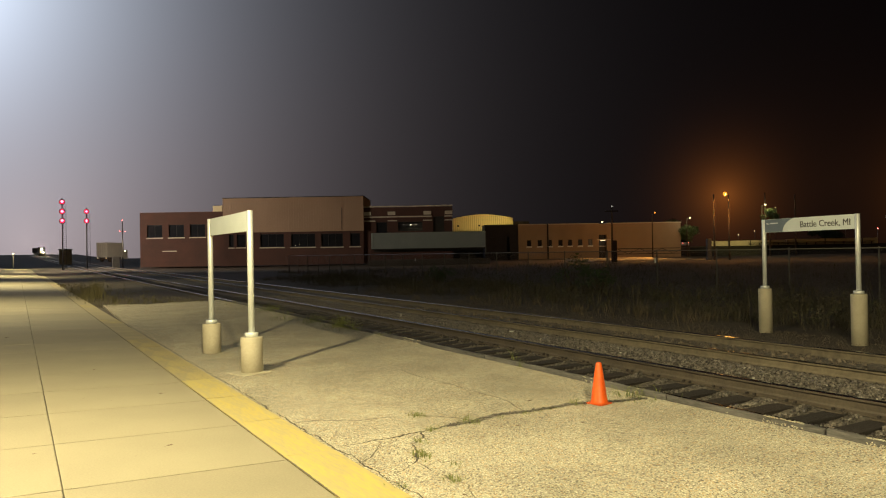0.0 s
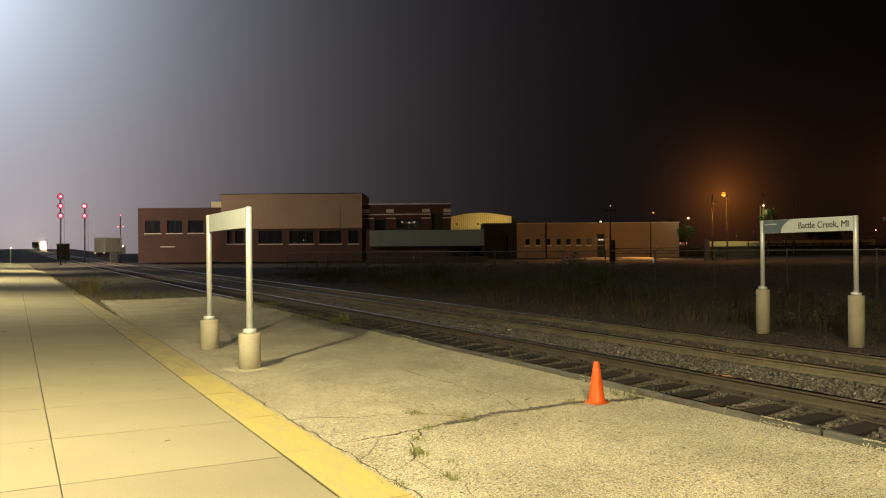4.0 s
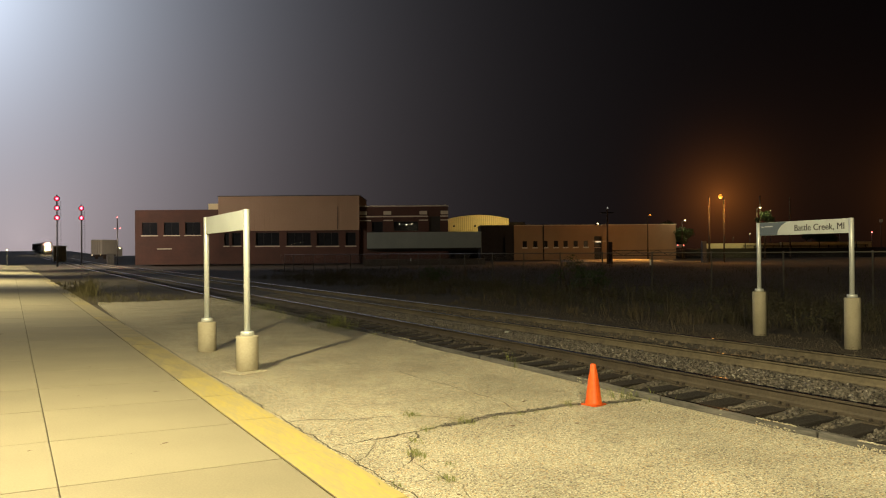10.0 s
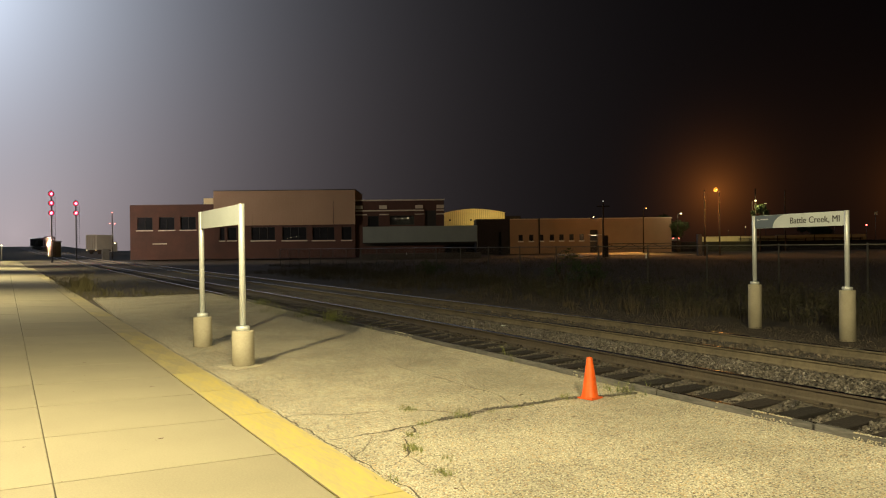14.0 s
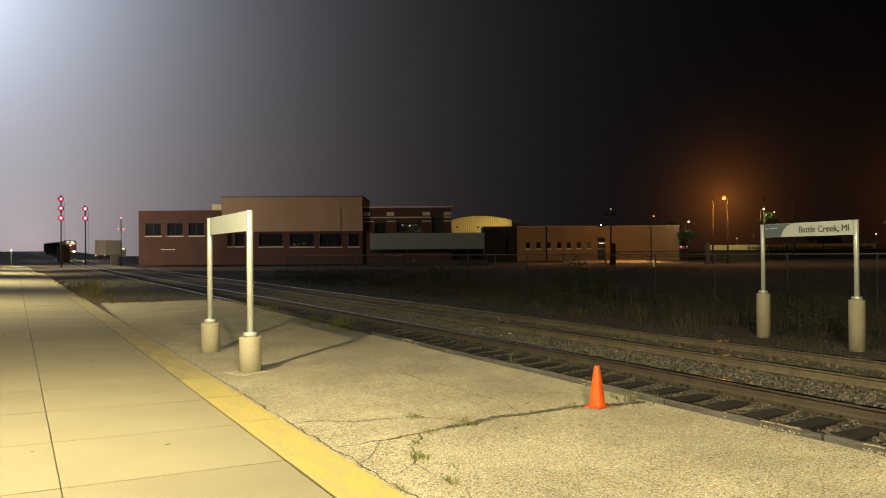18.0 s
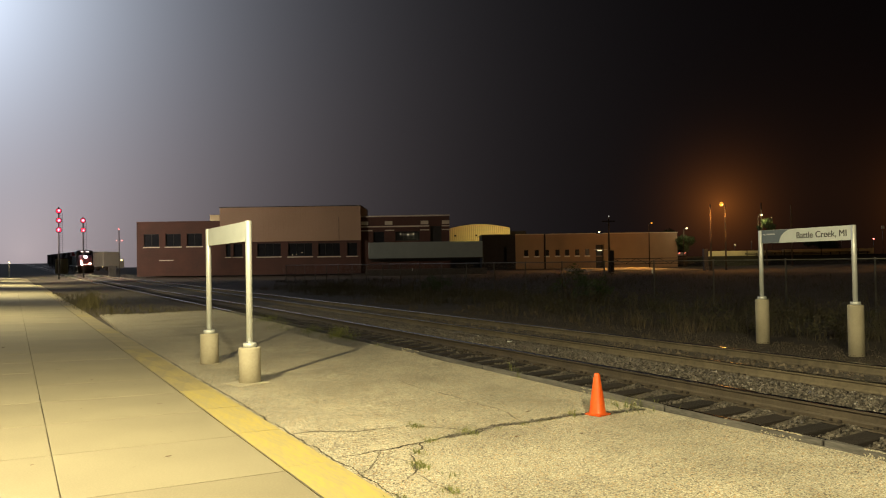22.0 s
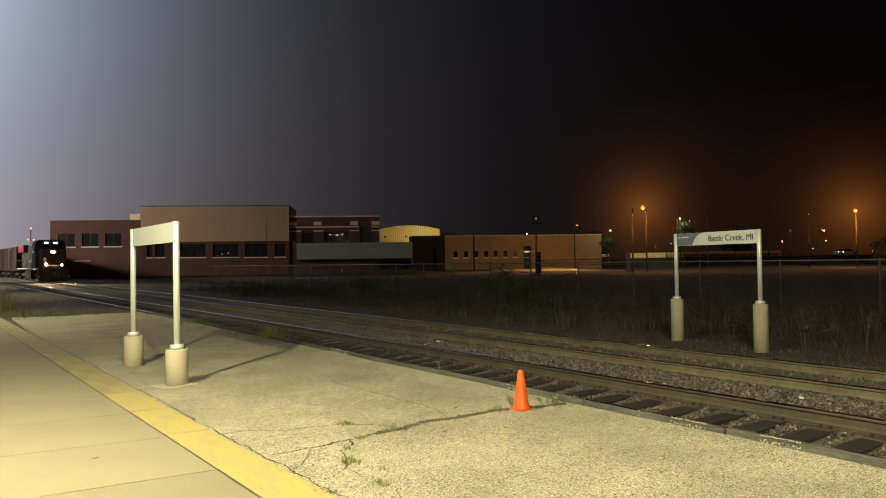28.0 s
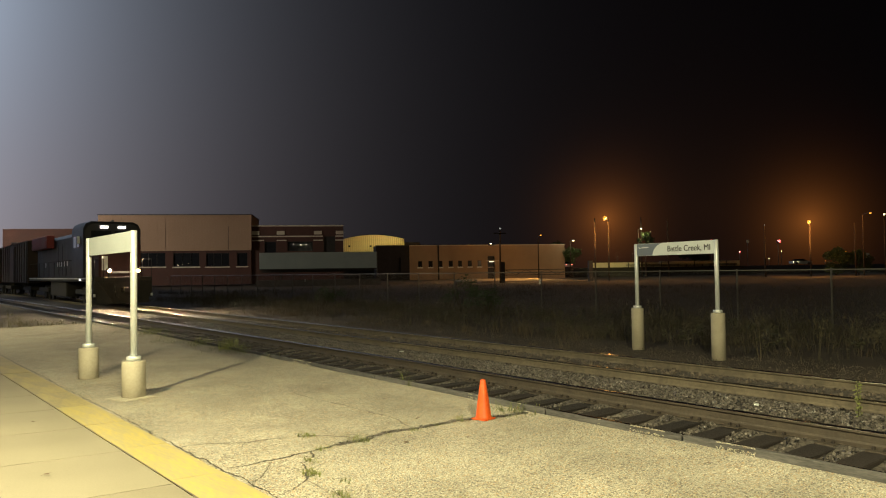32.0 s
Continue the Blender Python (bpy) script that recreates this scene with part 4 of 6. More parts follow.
# ---- street lamps and poles ----
def street_lamp(x, y, h, glow_mat, arm, label, power=0, colour=SODIUM, size=0.36):
    p = yard(x, y)
    t = thing("street_lamp", p.x, p.y, 0, VIEW_TURN, label, "street lamp", "street lamps")
    part("pole", rod((0, 0, -0.2), (0, 0, h - 0.1), 0.13, 12, None, 0.09), WOODPOLE, t)
    part("arm", rod((0, 0, h - 0.3), (arm, -1.8, h + 0.12), 0.035), GALV, t)
    part("lamp_head", turned([(0.06, 0.16), (0.16, 0.10), (size, 0.0), (size, -0.02)][::-1], 16, at=(arm, -1.8, h)), GALV, t)
    # oversized globe: on sodium lamps its orange stands in for the glare halo
    bm = bmesh.new()
    bmesh.ops.create_uvsphere(bm, u_segments=14, v_segments=8, radius=size * 0.8, matrix=Matrix.Translation((arm, -1.8, h - 0.08)))
    part("bulb", bm, glow_mat, t, "glowing lamp globe")
    if glow_mat == SODIUMGLOW:
        bm = bmesh.new()
        bmesh.ops.create_uvsphere(bm, u_segments=12, v_segments=7, radius=size * 0.30, matrix=Matrix.Translation((arm, -1.8 - size * 0.5, h - 0.08)))
        part("lamp_core", bm, SODIUMCORE, t, "yellow-white hot lamp core")
    if power:
        q = yard(x + arm, y - 1.8, h - 0.45)
        lamp("POINT", "street_or_fill_light", q, power, colour, 0.3)
    return t


street_lamp(40.4, 100, 9.2, SODIUMGLOW, -1.2, "orange sodium street lamp on a wooden pole", 2400)
street_lamp(79.2, 108, 9.1, SODIUMGLOW, -1.4, "orange sodium street lamp beside the road", 4500)
street_lamp(41.0, 138.6, 8.7, SODIUMGLOW, 0, "small orange lamp above the low building", 0, size=0.2)
# strong spot added beside the small orange lamp, to light the lot
lamp("SPOT", "street_or_fill_light", yard(40.6, 136.0, 8.6), 26000, SODIUM, 0.25, yard(34.0, 128.5, 0), 80, 0.6)
street_lamp(47.9, 139, 7.6, WHITEGLOW, 0, "yellow-white lamp beside a small tree", 150, (1, 0.85, 0.5), 0.2)
street_lamp(58.6, 130, 9.4, WHITEGLOW, -0.2, "yellow-white lamp among leaves", 520, (1, 0.8, 0.35), 0.2)
# added spot without a fixture, set clear of the tree, to light the parapet
lamp("SPOT", "street_or_fill_light", yard(61.0, 132.0, 8.6), 8500, (1.0, 0.80, 0.30), 0.2, yard(61.5, 153.0, 2.6), 46, 0.7)
street_lamp(90.8, 110, 10.7, SODIUMGLOW, 0.0, "orange street lamp on a tall pole by the crossing", 300, size=0.22)
street_lamp(95.0, 110, 10.5, WHITEGLOW, -1.5, "yellow-white street lamp by the crossing", 0, size=0.2)


def utility_pole(x, y, h, cross=False, label="dark wooden utility pole"):
    p = yard(x, y)
    t = thing("utility_pole", p.x, p.y, 0, VIEW_TURN, label, "pole", "utility poles")
    part("pole", rod((0, 0, -0.2), (0, 0, h), 0.15, 10, None, 0.10), WOODPOLE, t)
    if cross:
        part("crossarm", box(-0.9, 0.9, -0.06, 0.06, h - 0.7, h - 0.55), WOODPOLE, t)
    return t


utility_pole(38.3, 100, 9.2)
_u = utility_pole(72.2, 110, 8.7)
part("small_lamp", turned([(0.04, 0.0), (0.07, 0.03), (0.07, 0.10), (0.03, 0.14)], 12, at=(0, -0.1, 8.68)), POLELAMP, _u, "small white lamp at the pole top")
_u = utility_pole(23.4, 98, 7.6, True)
part("small_lamp", turned([(0.05, 0.0), (0.10, 0.04), (0.10, 0.14), (0.04, 0.2)], 12, at=(0, -0.16, 7.55)), POLELAMP, _u, "small white lamp at the pole top")
part("lamp_bracket", rod((0, 0, 7.5), (0, -0.18, 7.56), 0.02), GALV, _u)
utility_pole(59.2, 130, 11.6)
utility_pole(64.7, 130, 11.2)
utility_pole(89.2, 110, 9.1)


# ---- signals and things far down the line ----
def bulb(name, at, r, material, parent, label="", seg=12):
    bm = bmesh.new()
    bmesh.ops.create_uvsphere(bm, u_segments=seg, v_segments=seg // 2 + 1, radius=r, matrix=Matrix.Translation(at))
    for f in bm.faces:
        f.smooth = True
    return part(name, bm, material, parent, label)


def rail_signal(x, y, heights, label):
    t = thing("railway_signal", x, y, -0.06, 0, label, "signal", "railway signals")
    part("mast", rod((0, 0.25, 0), (0, 0.25, heights[0] + 0.6), 0.09, 12), DARKMETAL, t)
    bm = bmesh.new()
    for lx in (0.16, 0.52):
        rod((lx, 0.38, 0.0), (lx, 0.38, heights[0] - 0.3), 0.018, 6, bm)
    for k in range(int((heights[0] - 0.6) / 0.3)):
        rod((0.16, 0.38, 0.3 + 0.3 * k), (0.52, 0.38, 0.3 + 0.3 * k), 0.011, 5, bm)
    part("ladder", bm, DARKMETAL, t)
    for z in heights:
        h = part("signal_head", turned([(0.42, -0.03), (0.42, 0.03)], 24), DARKMETAL, t, "round black target plate")
        h.matrix_basis = pose(0, 0.02, z, 90)
        # lens widened so that its red imitates the halo of glare
        bulb("red_lens", (0, 0, -0.05 + 0.14), 0.30, SIGNALRED, h, "glowing red lens, enlarged for its halo")
        bulb("lamp_core", (0, 0, 0.30), 0.095, SIGNALCORE, h, "bright lamp core")
        part("visor", rod((0, 0, 0.05), (0, 0, 0.30), 0.005, 6), DARKMETAL, h)
    return t


rail_signal(1.95, 120, (10.25, 8.85, 7.4), "railway signal mast with three red lights lit")
rail_signal(5.55, 128, (9.35, 7.8), "railway signal mast with two red lights lit")


def crossing_mast():
    t = thing("crossing_signal", 11.0, 130, -0.06, 0, "level-crossing signal mast with small red lamps", "signal")
    part("mast", rod((0, 0, 0), (0, 0, 8.0), 0.08, 10), GALV, t)
    part("arm", rod((-0.45, 0, 6.15), (0.45, 0, 6.15), 0.04), GALV, t)
    for p in ((0, -0.1, 8.05), (-0.4, -0.1, 6.2), (0.4, -0.1, 6.2)):
        bulb("red_lamp", p, 0.07, SIGNALDIM, t)
    bulb("white_lamp", (0.35, -0.1, 2.9), 0.12, WHITEGLOW, t)
    part("relay_box", box(-1.6, -0.5, -0.4, 0.5, 0, 2.0, 0.04), GALV, t)
    return t


SIGNALDIM = glow("small_red_glow", (1.0, 0.12, 0.10), 12.0)
crossing_mast()
# added spot with no fixture, aimed to brighten the box truck
lamp("SPOT", "truck_fill_light", (13.5, 160.0, 4.4), 36000, (1.0, 0.62, 0.38), 0.12, (12.1, 198, 3.2), 24, 0.5)


def box_truck():
    t = thing("box_truck", 12.1, 198, rise(198) - 0.06, -38, "pale box truck waiting at the crossing seen from behind", "truck")
    part("cargo_box", box(-1.5, 1.5, 0, 7, 1.15, 4.9, 0.05), TRAILERWHITE, t)
    for s in (-1, 1):
        d = part("rear_door", box(min(0.02 * s, 1.42 * s), max(0.02 * s, 1.42 * s), -0.05, 0, 1.3, 4.75, 0.02), TRAILERWHITE, t)
        for x in (0.35, 0.9):
            part("lock_bar", rod((s * x, -0.08, 1.3), (s * x, -0.08, 4.7), 0.02), GALV, d)
        part("tail_light", box(s * 1.2 - 0.12, s * 1.2 + 0.12, -0.06, 0, 0.95, 1.08), WINDOWGLOW, t)
        bm = bmesh.new()
        bmesh.ops.create_cone(bm, cap_ends=True, segments=18, radius1=0.5, radius2=0.5, depth=0.4, matrix=Matrix.Translation((s * 1.1, 1.6, 0.5)) @ Matrix.Rotation(radians(90), 4, "Y"))
        part("wheel", bm, RUNNING, t)
    part("bumper", box(-1.45, 1.45, -0.1, 0.05, 0.55, 0.75, 0.02), RUNNING, t)
    part("chassis", box(-0.6, 0.6, 0.1, 9, 0.7, 1.15), RUNNING, t)
    part("cab", box(-1.2, 1.2, 7.1, 9.2, 0.6, 3.0, 0.15), TRAILERWHITE, t)


box_truck()
shed = thing("trackside_shed", 3.4, 170, rise(170) - 0.06, 0, "small pale trackside shed beyond the platform", "shed")
part("wall", box(-1.2, 1.2, 0, 2.4, 0, 3.2, 0.03), CREAM, shed)
part("roof", box(-1.35, 1.35, -0.15, 2.55, 3.2, 3.35, 0.02), DARKMETAL, shed)
bollard = thing("bollard_light", -5.0, 138, 0.0, 0, "slim platform post with a small white lamp", "lamp")
part("post", rod((0, 0, 0), (0, 0, 2.6), 0.06, 10), GALV, bollard)
bulb("lamp", (0, 0, 2.7), 0.12, WHITEGLOW, bollard)

# ---- station side, behind and beside the eye ----
wall = tagged(part("wall_station", box(-9.6, -9.2, -40, 150, -0.1, 5.2), BRICK), "plain brick station wall along the sidewalk", "wall", kind="structure")


def platform_lamp(x, y, h):
    t = thing("platform_lamp", x, y, 0.0, 0, "tall dark platform lamp post with a flat cap", "lamp", "platform lamps")
    part("pole", turned([(0.11, 0.0), (0.11, 0.3), (0.06, 0.4), (0.05, h - 0.45)], 16), DARKMETAL, t)
    part("cap", turned([(0.05, h + 0.32), (0.26, h + 0.36), (0.04, h + 0.5)], 16), DARKMETAL, t)
    part("cap_stay", rod((0.0, 0.0, h + 0.3), (0.0, 0.0, h + 0.34), 0.05), DARKMETAL, t)


# both posts stand out of view; the second belongs to the added lamp
for _p in PLATFORM_LAMPS:
    platform_lamp(*_p)


# ---- the yard beyond the fence ----
def gate():
    p = yard(24.2, 100)
    t = thing("yard_gate", p.x, p.y, 0, VIEW_TURN, "low braced steel gate between two dark posts", "gate")
    for x in (0.0, 13.3):
        part("gate_post", box(x - 0.3, x + 0.3, -0.3, 0.3, -0.1, 2.95, 0.04), DARKMETAL, t)
    for z in (1.0, 1.75):
        part("gate_rail", rod((0.3, 0, z), (13.0, 0, z), 0.045), DARKMETAL, t)
    for k in range(8):
        x = 0.4 + 1.58 * k
        part("gate_brace", rod((x, 0, 1.02 if k % 2 else 1.73), (x + 1.5, 0, 1.73 if k % 2 else 1.02), 0.035), DARKMETAL, t)


gate()

deck = house("road_embankment", 110, 160, "raised road beyond the yard", "road")
deck["kind"] = "structure"
part("road", box(-58, 90, -7.4, 14, -0.2, 2.0, 0.05), ROADWAY, deck)
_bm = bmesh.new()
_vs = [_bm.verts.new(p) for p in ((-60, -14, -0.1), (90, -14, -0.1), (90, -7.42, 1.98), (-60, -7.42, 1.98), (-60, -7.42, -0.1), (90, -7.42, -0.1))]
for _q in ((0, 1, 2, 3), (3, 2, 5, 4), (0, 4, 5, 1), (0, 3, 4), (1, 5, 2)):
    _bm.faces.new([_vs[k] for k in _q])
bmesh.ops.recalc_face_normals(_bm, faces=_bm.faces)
part("grass_bank", _bm, SHADEGRASS, deck, "grassy bank below the road, its shade painted in")


def road_car(x, y, turn, label, glass, lamps):
    p = yard(x, y, 2.0)
    t = thing("parked_car", p.x, p.y, 2.0, VIEW_TURN + turn, label, "car", "cars on the road")
    part("car_body", hull2([(-2.5, 0.35, 0.75), (-2.45, 0.3, 0.95), (-1.2, 0.28, 1.0), (1.6, 0.28, 1.0), (2.4, 0.3, 0.9), (2.5, 0.35, 0.7)], 0.85), TRAILERWHITE, t)
    part("cabin", hull2([(-1.9, 0.95, 1.0), (-1.2, 0.95, 1.45), (0.4, 0.95, 1.45), (1.2, 0.95, 1.0)], 0.75), GLASS, t)
    for x in (-1.6, 1.6):
        for y in (-0.8, 0.8):
            bm = bmesh.new()
            bmesh.ops.create_cone(bm, cap_ends=True, segments=18, radius1=0.33, radius2=0.33, depth=0.2, matrix=Matrix.Translation((x, y, 0.33)) @ Matrix.Rotation(radians(90), 4, "X"))
            part("wheel", bm, RUNNING, t)
    for at in lamps:
        bulb("lamp", at, 0.09, glass, t)


def hull2(stations, w):
    """A low body from stations of (x, z0, z1)."""
    bm = bmesh.new()
    rings = [[bm.verts.new(q) for q in ((x, -w, z0), (x, w, z0), (x, w * 0.92, z1), (x, -w * 0.92, z1))] for x, z0, z1 in stations]
    for a, b in zip(rings, rings[1:]):
        for k in range(4):
            bm.faces.new((a[k], a[(k + 1) % 4], b[(k + 1) % 4], b[k]))
    bm.faces.new(rings[0][::-1])
    bm.faces.new(rings[-1])
    bmesh.ops.recalc_face_normals(bm, faces=bm.faces)
    return bm


road_car(111.6, 156, 0, "silver car on the road with its lamps lit", WHITEGLOW, ((-2.45, -0.86, 0.75), (-1.3, -0.86, 0.75)))
road_car(53.4, 157, 78, "pale car on the road with red tail lamps lit", SIGNALDIM, ((-2.5, -0.6, 0.8), (-2.5, 0.6, 0.8)))


def roadside(name, x, y, z, h, label, category, group="", metal=GALV):
    p = yard(x, y)
    t = thing(name, p.x, p.y, z, VIEW_TURN, label, category, group)
    part("post", rod((0, 0, -0.1), (0, 0, h), 0.06, 8), metal, t)
    return t


_t = roadside("traffic_light", 105.8, 156, 2.0, 6.3, "traffic light showing red above the road", "traffic light", "traffic lights")
part("housing", box(-0.5, 0.5, -0.3, -0.05, 5.3, 6.1, 0.04), DARKMETAL, _t)
for _x, _z in ((-0.28, 5.9), (0.26, 5.6), (0.0, 5.75), (0.3, 5.95)):
    bulb("red_lamp", (_x, -0.32, _z), 0.11, SIGNALDIM, _t)
_t = roadside("traffic_light", 95.7, 156, 2.0, 3.3, "small red crossing light on a post", "traffic light", "traffic lights")
bulb("red_lamp", (0, -0.1, 3.3), 0.14, SIGNALDIM, _t)
_t = roadside("traffic_light", 88.6, 156, 2.0, 6.1, "small red warning light on a slim post", "traffic light", "traffic lights")
bulb("red_lamp", (0, -0.1, 6.1), 0.12, SIGNALDIM, _t)
_t = roadside("road_sign", 97.8, 156, 2.0, 6.2, "pale square road sign on a post", "sign", "road signs")
part("plate", box(-0.35, 0.35, -0.12, -0.07, 5.5, 6.15, 0.02), PANEL, _t)
for _x in (128.0, 129.8):
    _t = roadside("road_sign", _x, 156, 2.0, 2.6, "pale upright road sign by the crossing", "sign", "road signs")
    part("plate", box(-0.5, 0.5, -0.12, -0.07, 1.5, 2.7, 0.02), PANEL, _t)
for _x, _z, _m in ((106.6, 3.4, WHITEGLOW), (123.9, 3.1, SODIUMGLOW), (103.3, 1.6, WHITEGLOW), (118.2, 0.9, SODIUMGLOW)):
    _t = roadside("marker_light", _x, 156, 2.0, _z, "small lamp on a slim post by the road", "lamp", "marker lights")
    bulb("lamp", (0, -0.1, _z), 0.10, _m, _t)


for _x, _z in ((65.0, 2.5), (68.7, 3.2), (73.3, 8.3), (83.0, 3.1)):
    _t = roadside("marker_light", _x, 156, 2.0, _z, "tiny white lamp on a slim post by the road", "lamp", "marker lights", DARKMETAL)
    bulb("lamp", (0, -0.1, _z), 0.055, WHITEGLOW, _t)
_t = roadside("road_sign", 69.3, 152.6, 2.0, 3.3, "small pale road sign beside the parapet", "sign", "road signs")
part("plate", box(-0.42, 0.42, -0.12, -0.07, 2.5, 3.35, 0.03), PANEL, _t)


def guard_rail():
    """A low dark rail on posts along the bank before the road."""
    p = yard(66.0, 152.1)
    t = thing("guard_rail", p.x, p.y, 1.85, VIEW_TURN, "low dark steel guard rail along the grassy bank", "rail")
    for k in range(14):
        part("rail_post", box(2.0 * k - 0.07, 2.0 * k + 0.07, -0.08, 0.08, -0.3, 0.75 if k % 4 else 1.35, 0.02), DARKMETAL, t)
    for z in (0.42, 0.68):
        part("rail_beam", box(-0.5, 26.5, -0.13, -0.085, z - 0.07, z + 0.07, 0.015), DARKMETAL, t)


guard_rail()

# ---- vegetation ----
def bed_z(x):
    return float(np.interp(x, [p[0] for p in BED], [p[1] for p in BED]))


def blades(name, spots, material, label, category, kind="stuff"):
    """Grass as tapered, bent blades: spots are (x, y, z, height, width, lean)."""
    verts, faces = [], []
    rng = np.random.default_rng(7)
    for x, y, z, h, w, lean in spots:
        a = rng.uniform(0, 6.283)
        c, s = math.cos(a), math.sin(a)
        b = rng.uniform(0, 6.283)
        lx, ly = lean * h * math.cos(b), lean * h * math.sin(b)
        i = len(verts)
        verts += [(x - c * w, y - s * w, z), (x + c * w, y + s * w, z),
                  (x + 0.35 * lx - c * w * 0.8, y + 0.35 * ly - s * w * 0.8, z + 0.6 * h), (x + 0.35 * lx + c * w * 0.8, y + 0.35 * ly + s * w * 0.8, z + 0.6 * h),
                  (x + lx, y + ly, z + h * (1 - 0.25 * lean))]
        faces += [(i, i + 1, i + 3, i + 2), (i + 2, i + 3, i + 4)]
    ob = raw(name, verts, faces, material, label=label, kind=kind)
    ob["category"] = category
    return ob


def leafy(bm, centre, radius, count, size, rng, squash=0.8):
    for _ in range(count):
        d = Vector(rng.normal(size=3)).normalized() * radius * rng.uniform(0.35, 1.0)
        p = Vector(centre) + Vector((d.x, d.y, d.z * squash))
        u = Vector(rng.normal(size=3)).normalized() * size * rng.uniform(0.6, 1.3)
        v = u.orthogonal().normalized() * size * 0.45
        bm.faces.new([bm.verts.new(q) for q in (p - u, p + v, p + u, p - v)])


_rng = np.random.default_rng(11)
_spots = []
# tall weeds between the far track and the fence, in patches
for _ in range(5200):
    cx, cy = 14.2 + 8.4 * _rng.random() ** 0.8, -2 + 62 * _rng.random() ** 1.3
    dens = 0.5 + 0.5 * noise.noise((cx * 0.35, cy * 0.25, 2.0))
    if _rng.random() > (1.0 if dens > 0.52 else 0.30):
        continue
    if (cx - 13.97) ** 2 + (cy - 9.5) ** 2 < 2.6 and cx < 14.6:
        continue
    tall = (0.10 + 0.75 * dens) * min(1.0, 0.25 + (cx - 14.2) / 2.2)
    for _k in range(9):
        _spots.append((cx + _rng.normal() * 0.13, cy + _rng.normal() * 0.13, ground_z(cx) - 0.03, tall * _rng.uniform(0.5, 1.15), _rng.uniform(0.002, 0.006), _rng.uniform(0.15, 0.95)))
# a few pale seed stalks that stand above the rest
for _ in range(200):
    cx, cy = 14.2 + 8.2 * _rng.random(), 0 + 55 * _rng.random() ** 1.3
    for _k in range(4):
        _spots.append((cx + _rng.normal() * 0.05, cy + _rng.normal() * 0.05, ground_z(cx) - 0.03, _rng.uniform(0.7, 1.25), 0.006, _rng.uniform(0.05, 0.3)))
blades("weeds", _spots, GRASS, "tall dry weeds and grass between track and fence", "weeds")
_spots = []
for _ in range(2600):
    cx, cy = 22.6 + 40 * _rng.random() ** 1.6, -5 + 85 * _rng.random()
    for _k in range(5):
        _spots.append((cx + _rng.normal() * 0.25, cy + _rng.normal() * 0.25, ground_z(cx) - 0.03, _rng.uniform(0.15, 0.5), _rng.uniform(0.008, 0.016), _rng.uniform(0.2, 0.9)))
blades("far_grass", _spots, GRASS, "rough grass of the field behind the fence", "grass")
_spots = []
for _ in range(260):
    cx, cy = 11.7 + 3.2 * _rng.random(), 1 + 30 * _rng.random() ** 1.2
    for _k in range(6):
        _spots.append((cx + _rng.normal() * 0.06, cy + _rng.normal() * 0.06, max(ground_z(cx), bed_z(cx)) - 0.01, _rng.uniform(0.03, 0.14), _rng.uniform(0.002, 0.004), _rng.uniform(0.2, 0.9)))
for _ in range(45):
    cx, cy = 12.8 + 1.9 * _rng.random(), 1 + 34 * _rng.random() ** 1.2
    tall = _rng.uniform(0.10, 0.34)
    for _k in range(16):
        _spots.append((cx + _rng.normal() * 0.10, cy + _rng.normal() * 0.10, max(ground_z(cx), bed_z(cx)) - 0.02, tall * _rng.uniform(0.5, 1.2), _rng.uniform(0.003, 0.006), _rng.uniform(0.2, 1.1)))
for _ in range(300):
    cx, cy = 9.2 + 1.15 * _rng.random(), 2 + 24 * _rng.random()
    for _k in range(6):
        _spots.append((cx + _rng.normal() * 0.05, cy + _rng.normal() * 0.07, -0.105, _rng.uniform(0.015, 0.06), 0.0022, _rng.uniform(0.3, 1.0)))
for _ in range(210):
    cx, cy = 10.85 + 0.9 * _rng.random() ** 1.3, 2 + 20 * _rng.random() ** 1.2
    tall = _rng.uniform(0.05, 0.15)
    for _k in range(12):
        _spots.append((cx + _rng.normal() * 0.06, cy + _rng.normal() * 0.09, -0.115, tall * _rng.uniform(0.4, 1.2), _rng.uniform(0.002, 0.004), _rng.uniform(0.3, 1.1)))
_clumps = []
for _ in range(75):
    cx, cy = 14.3 + 3.3 * _rng.random() ** 1.4, 2 + 34 * _rng.random() ** 1.1
    if (cx - 13.97) ** 2 + (cy - 9.5) ** 2 < 4.5:
        continue
    tall = _rng.uniform(0.25, 0.62)
    for _k in range(34):
        _clumps.append((cx + _rng.normal() * 0.13, cy + _rng.normal() * 0.13, ground_z(cx) - 0.03, tall * _rng.uniform(0.45, 1.15), _rng.uniform(0.003, 0.007), _rng.uniform(0.1, 0.8)))
blades("grass_clumps", _clumps, DRYGRASS, "dull brown grass clumps at the edge of the weeds", "grass")
blades("shoulder_grass", _spots, DRYGRASS, "short dry grass on the gravel shoulder", "grass")
# grass at the asphalt's end, along the kerbs and in the cracks
_spots = []
for _k in range(420):
    cy = 33.4 + abs(_rng.normal()) * 4.0
    _spots.append((1.62 - 0.03 * (cy - 33) + _rng.normal() * 0.22, cy, -0.06, _rng.uniform(0.3, 0.75), _rng.uniform(0.005, 0.009), _rng.uniform(0.1, 0.6)))
for _k in range(70):
    _spots.append((1.66 + _rng.normal() * 0.12, 35.2 + _rng.normal() * 0.16, -0.06, _rng.uniform(0.6, 1.15), _rng.uniform(0.006, 0.010), _rng.uniform(0.05, 0.35)))
